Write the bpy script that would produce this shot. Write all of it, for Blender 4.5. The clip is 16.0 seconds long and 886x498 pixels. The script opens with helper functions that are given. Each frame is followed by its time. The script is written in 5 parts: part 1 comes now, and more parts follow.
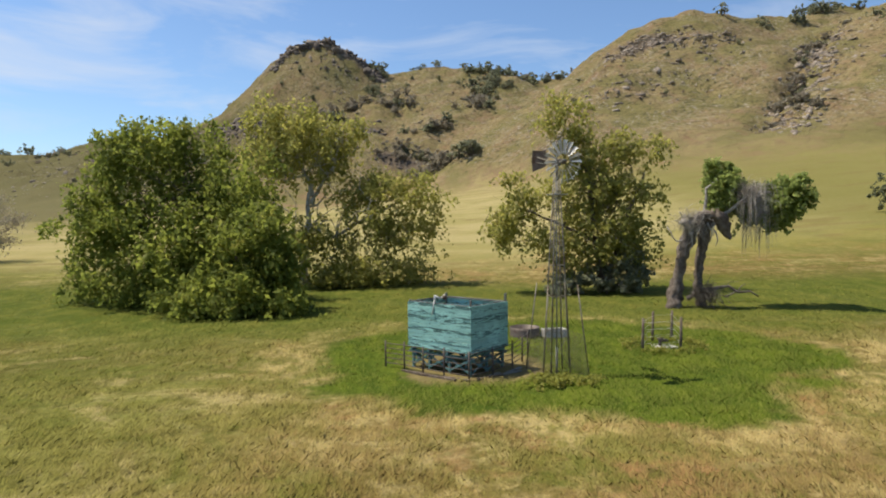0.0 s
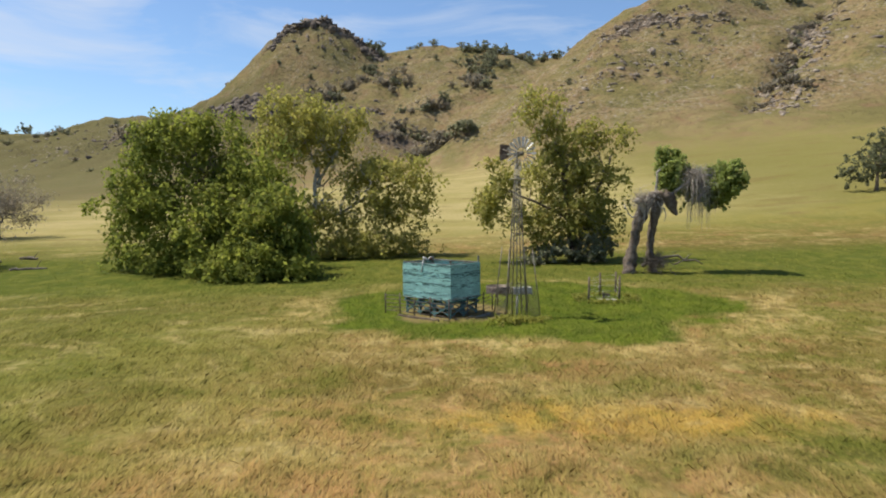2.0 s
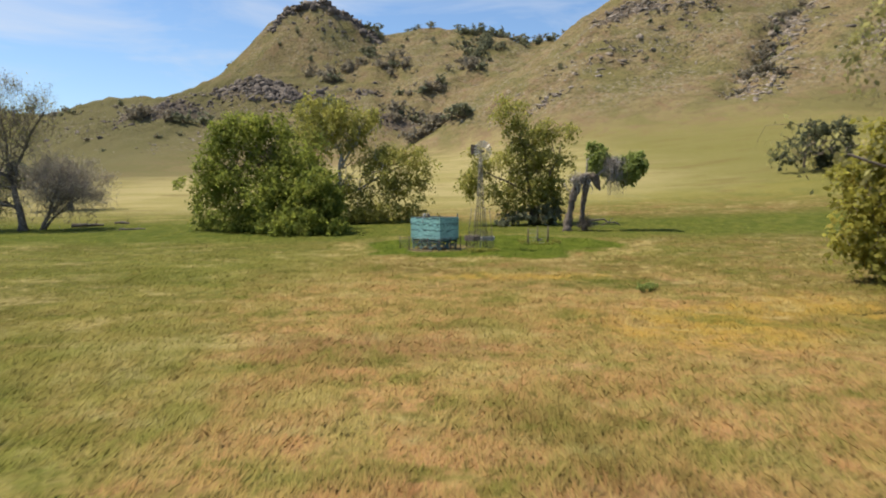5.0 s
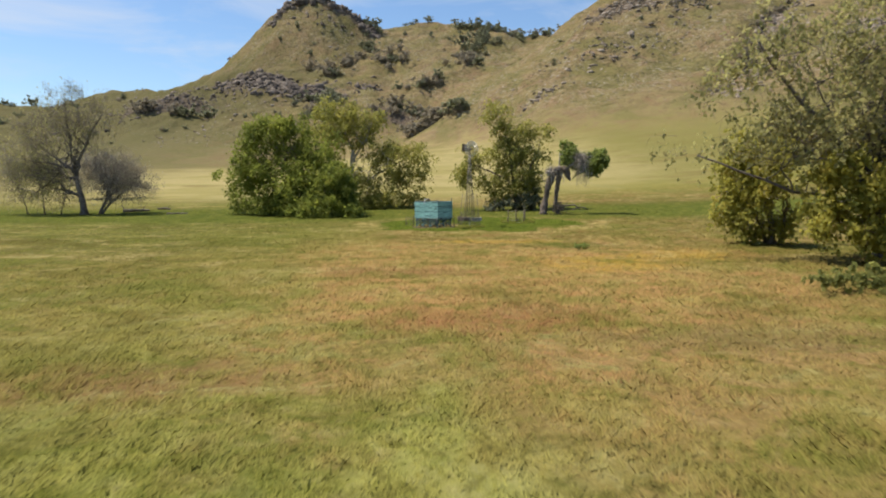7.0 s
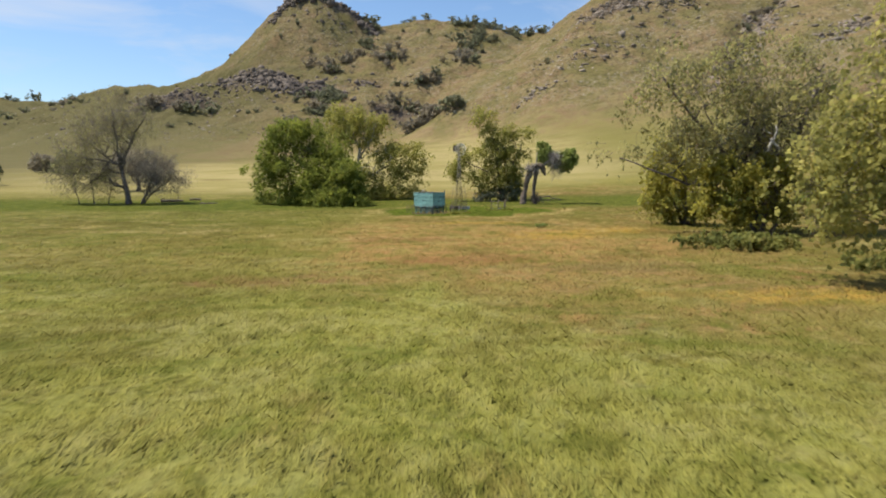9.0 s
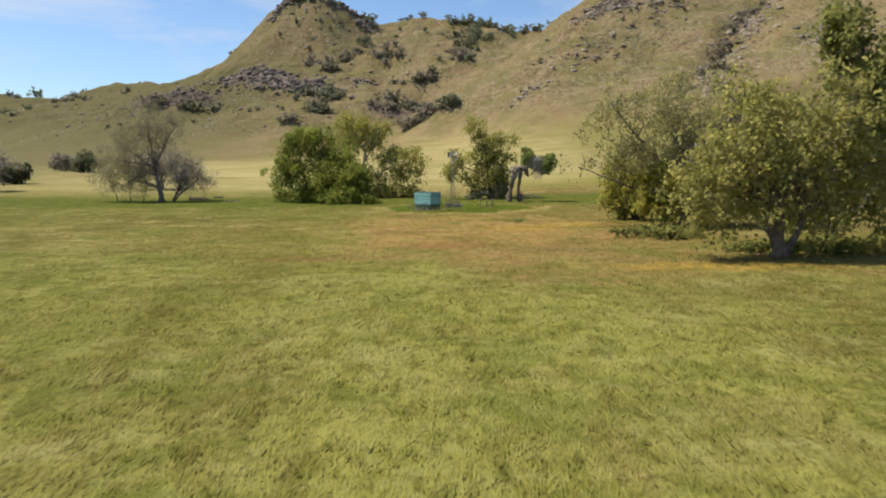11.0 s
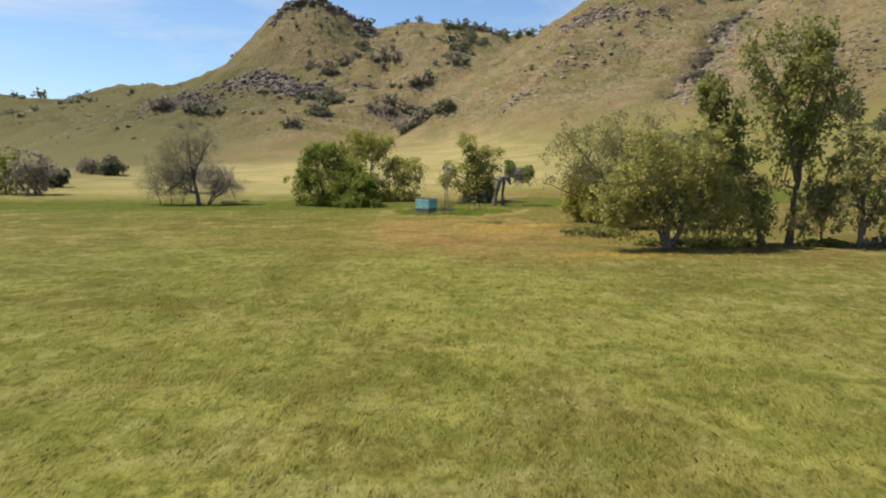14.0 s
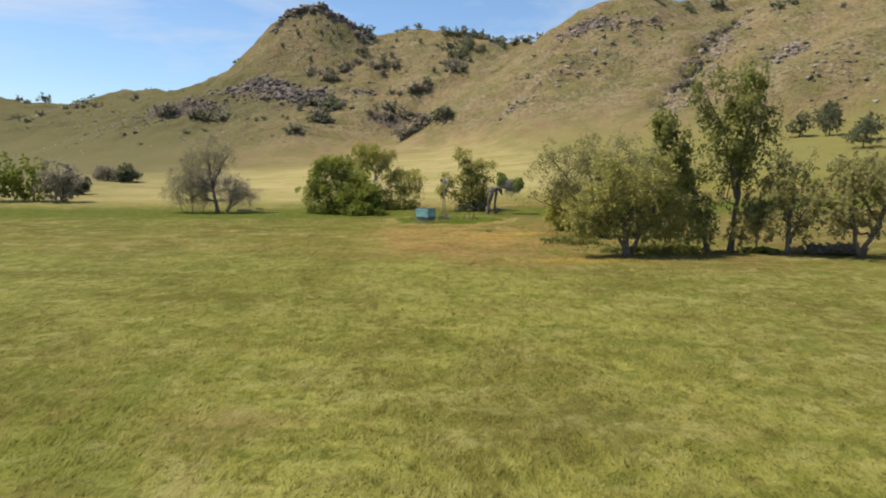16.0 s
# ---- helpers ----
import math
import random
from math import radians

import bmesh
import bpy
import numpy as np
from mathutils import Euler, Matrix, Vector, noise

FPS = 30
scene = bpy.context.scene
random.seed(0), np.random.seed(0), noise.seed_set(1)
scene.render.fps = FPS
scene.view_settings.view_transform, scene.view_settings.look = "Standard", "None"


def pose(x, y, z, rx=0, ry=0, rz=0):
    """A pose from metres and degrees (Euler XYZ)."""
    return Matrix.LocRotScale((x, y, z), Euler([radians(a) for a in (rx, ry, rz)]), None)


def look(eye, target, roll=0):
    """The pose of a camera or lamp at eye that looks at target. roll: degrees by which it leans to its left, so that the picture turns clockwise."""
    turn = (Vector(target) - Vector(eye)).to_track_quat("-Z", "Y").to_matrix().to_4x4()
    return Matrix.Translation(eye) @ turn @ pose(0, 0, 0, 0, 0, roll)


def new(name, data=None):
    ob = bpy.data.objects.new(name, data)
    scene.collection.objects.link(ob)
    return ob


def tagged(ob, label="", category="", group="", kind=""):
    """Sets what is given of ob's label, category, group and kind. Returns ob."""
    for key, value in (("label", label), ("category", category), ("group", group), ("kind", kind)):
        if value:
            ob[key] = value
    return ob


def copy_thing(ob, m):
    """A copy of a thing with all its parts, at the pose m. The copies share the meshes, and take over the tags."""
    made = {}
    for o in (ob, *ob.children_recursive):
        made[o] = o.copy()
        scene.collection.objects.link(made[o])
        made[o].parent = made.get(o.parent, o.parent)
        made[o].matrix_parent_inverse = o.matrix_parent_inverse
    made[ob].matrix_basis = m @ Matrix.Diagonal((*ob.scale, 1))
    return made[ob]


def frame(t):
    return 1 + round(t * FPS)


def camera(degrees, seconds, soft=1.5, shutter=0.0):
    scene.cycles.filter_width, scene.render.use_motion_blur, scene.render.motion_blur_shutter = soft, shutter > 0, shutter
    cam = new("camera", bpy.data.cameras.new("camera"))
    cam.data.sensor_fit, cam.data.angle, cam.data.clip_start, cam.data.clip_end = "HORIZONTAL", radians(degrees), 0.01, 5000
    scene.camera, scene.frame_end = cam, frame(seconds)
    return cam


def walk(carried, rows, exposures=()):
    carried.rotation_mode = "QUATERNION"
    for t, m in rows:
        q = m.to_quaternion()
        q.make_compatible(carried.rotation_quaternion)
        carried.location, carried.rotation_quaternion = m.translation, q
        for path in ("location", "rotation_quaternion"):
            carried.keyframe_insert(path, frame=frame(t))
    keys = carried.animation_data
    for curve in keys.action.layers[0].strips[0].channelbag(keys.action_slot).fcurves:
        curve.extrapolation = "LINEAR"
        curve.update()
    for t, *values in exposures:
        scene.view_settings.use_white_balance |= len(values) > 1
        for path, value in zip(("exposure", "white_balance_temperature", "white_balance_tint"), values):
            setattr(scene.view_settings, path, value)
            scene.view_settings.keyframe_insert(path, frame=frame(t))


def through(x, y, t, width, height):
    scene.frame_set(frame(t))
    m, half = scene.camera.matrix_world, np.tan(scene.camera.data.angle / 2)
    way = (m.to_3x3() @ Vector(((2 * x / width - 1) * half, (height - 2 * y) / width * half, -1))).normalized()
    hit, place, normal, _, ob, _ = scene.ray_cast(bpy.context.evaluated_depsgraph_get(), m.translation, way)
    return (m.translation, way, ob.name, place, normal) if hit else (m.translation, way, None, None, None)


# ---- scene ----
cam = camera(71.1, 16.0, 2.0, 0.4)
PATH = [
    (0, (-0.389, -29.244, 7.077), (-0.451, -27.246, 7.014), -0.4),
    (0.5, (-0.206, -30.651, 7.066), (-0.266, -28.653, 6.985), -0.4),
    (1, (0.007, -32.576, 7.035), (-0.051, -30.579, 6.937), -0.4),
    (1.5, (0.285, -35.118, 6.974), (0.226, -33.122, 6.861), -0.4),
    (2, (0.593, -38.252, 6.905), (0.538, -36.257, 6.775), -0.4),
    (2.5, (0.842, -41.74, 6.869), (0.789, -39.746, 6.725), -0.4),
    (3, (1.035, -45.671, 6.794), (0.983, -43.678, 6.638), -0.3),
    (3.5, (1.174, -49.807, 6.726), (1.125, -47.815, 6.555), -0.3),
    (4, (1.316, -54.078, 6.633), (1.268, -52.087, 6.453), -0.3),
    (6.5, (2.198, -77.671, 6.228), (2.159, -75.683, 6.014), -0.2),
    (7, (2.18, -81.423, 6.162), (2.143, -79.435, 5.943), -0.2),
    (7.5, (2.388, -85.948, 6.109), (2.354, -83.961, 5.886), -0.1),
    (8, (2.574, -90.69, 6.071), (2.542, -88.704, 5.843), -0.1),
    (8.5, (2.802, -95.302, 6.054), (2.772, -93.316, 5.822), -0.1),
    (9, (3.059, -99.874, 6.184), (3.03, -97.888, 5.948), -0.1),
    (11.5, (3.402, -121.922, 8.085), (3.386, -119.938, 7.83), -0.1),
    (12, (3.432, -126.277, 8.532), (3.417, -124.294, 8.276), -0.1),
    (12.5, (3.544, -130.566, 9.006), (3.531, -128.583, 8.749), -0.1),
    (13, (3.597, -134.893, 9.462), (3.586, -132.91, 9.203), 0.0),
    (13.5, (3.598, -139.166, 9.873), (3.59, -137.183, 9.614), 0.0),
    (14, (3.61, -143.39, 10.426), (3.606, -141.407, 10.168), 0.0),
    (14.5, (3.609, -147.711, 10.938), (3.606, -145.728, 10.681), 0.0),
    (15, (3.641, -151.662, 11.625), (3.639, -149.678, 11.371), 0.0),
    (15.5, (3.747, -155.719, 12.412), (3.747, -153.735, 12.159), 0.0),
    (16, (3.859, -159.47, 13.082), (3.86, -157.486, 12.832), 0.1),
]
walk(cam, [(t, look(eye, target, roll)) for t, eye, target, roll in PATH], [(0, 0.72), (16, 0.72)])

# ---- world, sun ----
SUN_TO = Vector((-0.455, 0.10, 0.885)).normalized()
world = bpy.data.worlds.new("sky_world")
scene.world = world
world.use_nodes = True
wn, wl = world.node_tree.nodes, world.node_tree.links
wn.clear()
sky = wn.new("ShaderNodeTexSky")
sky.sky_type = "NISHITA"
sky.sun_disc = False
sky.sun_elevation = math.asin(SUN_TO.z)
sky.sun_rotation = math.atan2(SUN_TO.x, SUN_TO.y)
sky.altitude = 300
sky.air_density, sky.dust_density, sky.ozone_density = 1.1, 0.4, 6.0
w_co = wn.new("ShaderNodeTexCoord")
w_map = wn.new("ShaderNodeMapping")
w_map.inputs["Scale"].default_value = (1.6, 1.6, 6.5)
w_map.inputs["Rotation"].default_value = (0.0, 0.12, 0.5)
w_noise = wn.new("ShaderNodeTexNoise")
w_noise.inputs["Scale"].default_value = 2.1
w_noise.inputs["Detail"].default_value = 9
w_noise.inputs["Roughness"].default_value = 0.58
w_noise.inputs["Distortion"].default_value = 0.6
w_ramp = wn.new("ShaderNodeMapRange")
w_ramp.inputs["From Min"].default_value = 0.47
w_ramp.inputs["From Max"].default_value = 0.78
w_ramp.inputs["To Max"].default_value = 0.75
w_mix = wn.new("ShaderNodeMix")
w_mix.data_type = "RGBA"
w_mix.inputs["B"].default_value = (4.8, 5.2, 5.9, 1)
w_bg = wn.new("ShaderNodeBackground")
w_bg.inputs["Strength"].default_value = 0.090
w_out = wn.new("ShaderNodeOutputWorld")
wl.new(w_co.outputs["Generated"], w_map.inputs["Vector"])
wl.new(w_map.outputs["Vector"], w_noise.inputs["Vector"])
wl.new(w_noise.outputs["Fac"], w_ramp.inputs["Value"])
wl.new(w_ramp.outputs["Result"], w_mix.inputs["Factor"])
wl.new(sky.outputs["Color"], w_mix.inputs["A"])
wl.new(w_mix.outputs["Result"], w_bg.inputs["Color"])
wl.new(w_bg.outputs["Background"], w_out.inputs["Surface"])

sun = new("sun", bpy.data.lights.new("sun", "SUN"))
sun.data.energy, sun.data.angle, sun.data.color = 3.7, radians(0.53), (1.0, 0.905, 0.76)
sun.matrix_world = look(SUN_TO * 100, (0, 0, 0))


# ---- shape of the land ----
def lattice(ix, iy, seed):
    n = (ix * 374761393 + iy * 668265263 + seed * 974634777) & 0xFFFFFFFF
    n = ((n ^ (n >> 13)) * 1274126177) & 0xFFFFFFFF
    return ((n ^ (n >> 16)) & 0xFFFF) / 65535.0


def vnoise(x, y, seed=0):
    """Smooth value noise in 0..1, for arrays."""
    fx, fy = np.floor(x), np.floor(y)
    ix, iy = fx.astype(np.int64), fy.astype(np.int64)
    u, v = x - fx, y - fy
    u, v = u * u * (3 - 2 * u), v * v * (3 - 2 * v)
    a = lattice(ix, iy, seed) * (1 - u) + lattice(ix + 1, iy, seed) * u
    b = lattice(ix, iy + 1, seed) * (1 - u) + lattice(ix + 1, iy + 1, seed) * u
    return a * (1 - v) + b * v


def fbm(x, y, octaves=4, seed=0):
    total, amp = 0.0, 1.0
    for k in range(octaves):
        total = total + amp * (vnoise(x, y, seed + k) - 0.5)
        x, y, amp = x * 2.03 + 11.3, y * 2.03 + 5.7, amp * 0.5
    return total


def sstep(a, b, v):
    u = np.clip((v - a) / (b - a), 0, 1)
    return u * u * (3 - 2 * u)


# crests of the hills: nodes of x, y, height, and the fall of the flanks
RIDGES = [
    (1.2, 4, [(-400, 775, 128), (-361, 768, 138), (-328, 765, 146), (-301, 765, 156), (-286, 765, 174), (-260, 765, 201), (-235, 765, 229), (-214, 765, 241), (-194, 765, 243), (-169, 765, 249), (-145, 765, 234), (-123, 775, 220), (-106, 775, 211), (-102, 792, 202)]),
    (0.55, 20, [(-104, 790, 206), (-40, 820, 223), (20, 832, 229), (60, 835, 206), (120, 825, 212), (170, 790, 208)]),
    (0.52, 14, [(-195, 650, 140), (-215, 592, 118), (-262, 552, 100), (-305, 505, 72), (-350, 455, 44)]),
    (0.44, 14, [(-195, 640, 134), (-170, 560, 102), (-120, 500, 66)]),
    (0.32, 26, [(-1200, 980, 135), (-700, 900, 132), (-600, 870, 114), (-465, 840, 134), (-400, 815, 134), (-345, 790, 132)]),
    (0.70, 16, [(18, 436, 56), (37, 468, 82), (70, 508, 110), (107, 545, 136), (140, 548, 161), (172, 548, 195), (212, 560, 208), (270, 580, 206), (330, 610, 214), (420, 680, 254)]),
    (0.52, 16, [(60, 640, 138), (110, 720, 172), (170, 790, 204)]),
    (0.62, 22, [(215, 318, 46), (262, 372, 82), (312, 430, 128), (368, 490, 174), (440, 560, 226), (560, 640, 270)]),
    (0.50, 30, [(440, 560, 226), (560, 420, 205), (640, 220, 170), (760, 0, 150)]),
    (0.45, 30, [(120, 360, 50), (160, 400, 80), (190, 470, 124)]),
]


# stony gully that drains the flank above the slope oaks
GULLY = [(150, 304), (172, 333), (219, 393), (267, 454), (305, 505)]


def raw_land(x, y):
    x, y = np.asarray(x, float), np.asarray(y, float)
    # valley floor, and the grassy apron that climbs to the foot of the hills
    k = 0.062 + 0.078 * sstep(-160, 150, x)
    s = (y - 54 - 0.06 * np.clip(x, -150, 0) + 0.30 * np.clip(x, 0, 160)) / 26
    base = k * 26 * np.where(s > 30, s, np.log1p(np.exp(np.minimum(s, 30))))
    base = base + 0.10 * 40 * np.log1p(np.exp(np.clip((x - 150) / 40, -30, 30)))
    far = np.maximum(y - 900, 0)
    base = np.minimum(base, 105 + 0.02 * far)
    terms = [base]
    for fall, wide, nodes in RIDGES:
        best = np.full(x.shape, -1e9)
        for (ax, ay, az), (bx, by, bz) in zip(nodes[:-1], nodes[1:]):
            dx, dy = bx - ax, by - ay
            u = np.clip(((x - ax) * dx + (y - ay) * dy) / (dx * dx + dy * dy), 0, 1)
            d = np.hypot(x - ax - u * dx, y - ay - u * dy)
            d = np.maximum(0, d + 0.16 * d * fbm(x * 0.012, y * 0.012, 2, 7))
            best = np.maximum(best, az + u * (bz - az) - fall * (np.sqrt(d * d + wide * wide) - wide))
        terms.append(best)
    soft = 5.0
    top = np.max(terms, axis=0)
    total = sum(np.exp((t - top) / soft) for t in terms)
    return top + soft * np.log(total), top - base


def land(x, y):
    """Height of the ground."""
    x, y = np.asarray(x, float), np.asarray(y, float)
    h, hill = raw_land(x, y)
    hilly = sstep(2, 40, hill)
    h = h + hilly * (9 * fbm(x * 0.016, y * 0.016, 4, 3) + 3.0 * fbm(x * 0.09, y * 0.09, 3, 5) - 5 * np.abs(fbm(x * 0.03, y * 0.03, 3, 9)) + 1.0)
    for (ax, ay), (bx, by) in zip(GULLY[:-1], GULLY[1:]):
        dx, dy = bx - ax, by - ay
        u = np.clip(((x - ax) * dx + (y - ay) * dy) / (dx * dx + dy * dy), 0, 1)
        d = np.hypot(x - ax - u * dx, y - ay - u * dy)
        h = h - 7.0 * np.exp(-(d / 9.0) ** 2) * sstep(0, 30, hill)
    # rolling floor, and the swale along the creek trees
    h = h + 0.35 * fbm(x * 0.03, y * 0.03, 3, 21) * sstep(10, 40, np.hypot(x - 4, y - 3))
    h = h + 0.10 * fbm(x * 0.4, y * 0.4, 2, 23)
    h = h + 1.6 * fbm(x * 0.012, y * 0.02, 3, 31) * sstep(60, 160, y)
    return h - LEVEL


LEVEL = 0.0
LEVEL = float(land(0.0, 0.0))


def ground(x, y):
    return float(land(np.array([x]), np.array([y]))[0])


# ---- nodes and materials ----
class Nodes:
    """Short hand for building a node material."""

    def __init__(self, name):
        self.mat = bpy.data.materials.new(name)
        self.mat.use_nodes = True
        self.n, self.l = self.mat.node_tree.nodes, self.mat.node_tree.links
        self.n.clear()
        self.out = self.n.new("ShaderNodeOutputMaterial")

    def put(self, socket, value):
        if isinstance(value, bpy.types.NodeSocket):
            self.l.new(value, socket)
        elif isinstance(value, (tuple, list)) and len(value) == 3 and socket.type == "RGBA":
            socket.default_value = (*value, 1)
        else:
            socket.default_value = value

    def math(self, op, a, b=0.0, clamp=False):
        m = self.n.new("ShaderNodeMath")
        m.operation, m.use_clamp = op, clamp
        self.put(m.inputs[0], a), self.put(m.inputs[1], b)
        return m.outputs[0]

    def span(self, v, a, b, lo=0.0, hi=1.0):
        m = self.n.new("ShaderNodeMapRange")
        m.interpolation_type = "SMOOTHSTEP"
        for key, value in (("Value", v), ("From Min", a), ("From Max", b), ("To Min", lo), ("To Max", hi)):
            self.put(m.inputs[key], value)
        return m.outputs["Result"]

    def mix(self, fac, a, b, blend="MIX"):
        m = self.n.new("ShaderNodeMix")
        m.data_type, m.blend_type = "RGBA", blend
        self.put(m.inputs["Factor"], fac), self.put(m.inputs["A"], a), self.put(m.inputs["B"], b)
        return m.outputs["Result"]

    def pos(self):
        return self.n.new("ShaderNodeNewGeometry").outputs["Position"]

    def local(self):
        return self.n.new("ShaderNodeTexCoord").outputs["Object"]

    def island(self):
        return self.n.new("ShaderNodeNewGeometry").outputs["Random Per Island"]

    def random(self):
        return self.n.new("ShaderNodeObjectInfo").outputs["Random"]

    def scaled(self, v, scale, turn=0.0):
        m = self.n.new("ShaderNodeMapping")
        self.put(m.inputs["Vector"], v)
        m.inputs["Scale"].default_value = scale
        m.inputs["Rotation"].default_value = (0, 0, turn)
        return m.outputs["Vector"]

    def noise(self, v, scale, detail=3, rough=0.55, twist=0.0):
        m = self.n.new("ShaderNodeTexNoise")
        self.put(m.inputs["Vector"], v)
        m.inputs["Scale"].default_value, m.inputs["Detail"].default_value = scale, detail
        m.inputs["Roughness"].default_value, m.inputs["Distortion"].default_value = rough, twist
        return m.outputs["Fac"]

    def xyz(self, v):
        m = self.n.new("ShaderNodeSeparateXYZ")
        self.put(m.inputs[0], v)
        return m.outputs

    def bump(self, height, strength, distance):
        m = self.n.new("ShaderNodeBump")
        m.inputs["Strength"].default_value, m.inputs["Distance"].default_value = strength, distance
        self.put(m.inputs["Height"], height)
        return m.outputs["Normal"]

    def surface(self, colour, rough=0.8, metal=0.0, normal=None, spec=0.3):
        b = self.n.new("ShaderNodeBsdfPrincipled")
        self.put(b.inputs["Base Color"], colour), self.put(b.inputs["Roughness"], rough)
        self.put(b.inputs["Metallic"], metal)
        b.inputs["Specular IOR Level"].default_value = spec
        if normal is not None:
            self.put(b.inputs["Normal"], normal)
        self.l.new(b.outputs[0], self.out.inputs["Surface"])
        return b

    def leafy(self, colour, through=0.35, rough=0.6, spec=0.1):
        b = self.surface(colour, rough, spec=spec)
        t = self.n.new("ShaderNodeBsdfTranslucent")
        self.put(t.inputs["Color"], colour)
        m = self.n.new("ShaderNodeMixShader")
        m.inputs[0].default_value = through
        self.l.new(b.outputs[0], m.inputs[1]), self.l.new(t.outputs[0], m.inputs[2])
        self.l.new(m.outputs[0], self.out.inputs["Surface"])


GREEN, DEEP, STRAW, TAN = (0.140, 0.152, 0.024), (0.076, 0.104, 0.016), (0.450, 0.350, 0.150), (0.225, 0.152, 0.060)
RUSSET, GOLD, OLIVE = (0.330, 0.178, 0.084), (0.400, 0.255, 0.052), (0.178, 0.152, 0.044)

# reddish and dark places in the meadow: x, y, radii, tint
HOLLOWS = ((4, -53, 7, 3.5, (0.260, 0.112, 0.058)), (-9, -62, 6, 2.5, (0.200, 0.100, 0.052)), (14, -57, 8, 2.5, (0.185, 0.125, 0.060)), (-2, -38, 7, 2.5, (0.230, 0.120, 0.062)),
           (-44, -79, 16, 3.5, (0.095, 0.086, 0.018)), (-24, -94, 13, 3.5, (0.105, 0.088, 0.018)), (11, -128, 6, 4.0, (0.090, 0.080, 0.022)), (-7, -128, 5, 3.0, (0.215, 0.160, 0.062)))


def meadow(nd, p):
    """Colour of the grassland by place: lush round the tank, dry and russet beyond, fresh green down the valley, olive on the hills."""
    c = nd.xyz(p)
    big = nd.noise(p, 0.028, 4, 0.6, 0.6)
    mid = nd.noise(p, 0.11, 4, 0.62, 0.8)
    fine = nd.noise(nd.scaled(p, (1.0, 0.55, 1.0), 0.2), 0.62, 4, 0.65, 0.5)
    grit = nd.noise(p, 3.2, 4, 0.7)
    clump = nd.noise(nd.scaled(p, (1.0, 0.7, 1.0), -0.3), 1.7, 4, 0.65, 0.6)
    wob = nd.math("MULTIPLY", nd.math("SUBTRACT", mid, 0.5), 26.0)
    wide = nd.math("MULTIPLY", nd.math("SUBTRACT", big, 0.5), 44.0)
    yy = nd.math("ADD", nd.math("ADD", c["Y"], wob), wide)
    # dry meadow: straw and russet tufts over olive
    tuft = nd.noise(nd.scaled(p, (1.0, 0.6, 1.0), 0.35), 1.15, 5, 0.72, 0.7)
    patch = nd.noise(p, 0.15, 4, 0.65, 0.5)
    dry = nd.mix(nd.span(mid, 0.40, 0.62), TAN, OLIVE)
    dry = nd.mix(nd.span(nd.noise(p, 0.075, 4, 0.65, 0.6), 0.50, 0.66, 0, 0.75), dry, (0.178, 0.168, 0.040))
    straw = nd.math("MULTIPLY", nd.span(tuft, 0.45, 0.66), nd.span(patch, 0.40, 0.60, 0.15, 1.0))
    dry = nd.mix(nd.math("MULTIPLY", straw, nd.span(yy, -34.0, -14.0, 0.32, 0.85)), dry, STRAW)
    rust = nd.math("MULTIPLY", nd.span(nd.noise(p, 0.55, 5, 0.72, 0.6), 0.46, 0.64), nd.span(nd.noise(p, 0.10, 4, 0.65, 0.4), 0.44, 0.60))
    dry = nd.mix(nd.math("MULTIPLY", rust, 0.9), dry, RUSSET)
    # fresh green down the valley
    fresh = nd.mix(nd.span(fine, 0.34, 0.66), (0.182, 0.184, 0.032), (0.284, 0.268, 0.062))
    fresh = nd.mix(nd.span(mid, 0.46, 0.66, 0, 0.6), fresh, (0.128, 0.112, 0.026))
    fresh = nd.mix(nd.span(nd.noise(p, 0.06, 3, 0.6, 0.5), 0.52, 0.68, 0, 0.55), fresh, (0.160, 0.122, 0.040))
    pale = nd.math("MULTIPLY", nd.span(tuft, 0.47, 0.66), nd.span(patch, 0.42, 0.58, 0.2, 1.0))
    fresh = nd.mix(nd.math("MULTIPLY", pale, 0.5), fresh, (0.248, 0.250, 0.096))
    fresh = nd.mix(nd.span(nd.noise(nd.scaled(p, (1.0, 0.5, 1.0), 0.5), 0.34, 5, 0.7, 0.4), 0.54, 0.68, 0, 0.65), fresh, (0.190, 0.122, 0.046))
    fresh = nd.mix(nd.span(tuft, 0.50, 0.34, 0, 0.8), fresh, (0.066, 0.076, 0.012))
    warm = nd.mix(nd.span(nd.noise(p, 0.33, 5, 0.7, 0.5), 0.42, 0.60), (0.420, 0.232, 0.104), (0.350, 0.262, 0.090))
    band = nd.math("MULTIPLY", nd.span(nd.math("ABSOLUTE", nd.math("ADD", yy, 38.0)), 30.0, 12.0, 0, 0.80), nd.span(nd.math("ABSOLUTE", nd.math("SUBTRACT", nd.math("ADD", c["X"], wob), 4.0)), 42.0, 8.0))
    dry = nd.mix(nd.math("MULTIPLY", band, nd.span(tuft, 0.34, 0.56, 0.3, 1.0)), dry, warm)
    fresh = nd.mix(nd.math("MULTIPLY", nd.span(yy, -160.0, -85.0, 0.15, 0.50), nd.span(tuft, 0.40, 0.56, 0.2, 1.0)), fresh, (0.270, 0.275, 0.085))
    reach = nd.math("SUBTRACT", nd.span(c["X"], 2.0, 16.0, 0.0, 9.0), nd.span(c["X"], -2.0, -30.0, 0.0, 4.0))
    col = nd.mix(nd.span(nd.math("ADD", yy, reach), -60.0, -72.0), dry, fresh)
    side = nd.math("ADD", c["X"], nd.math("ADD", wob, nd.math("MULTIPLY", wide, 0.6)))
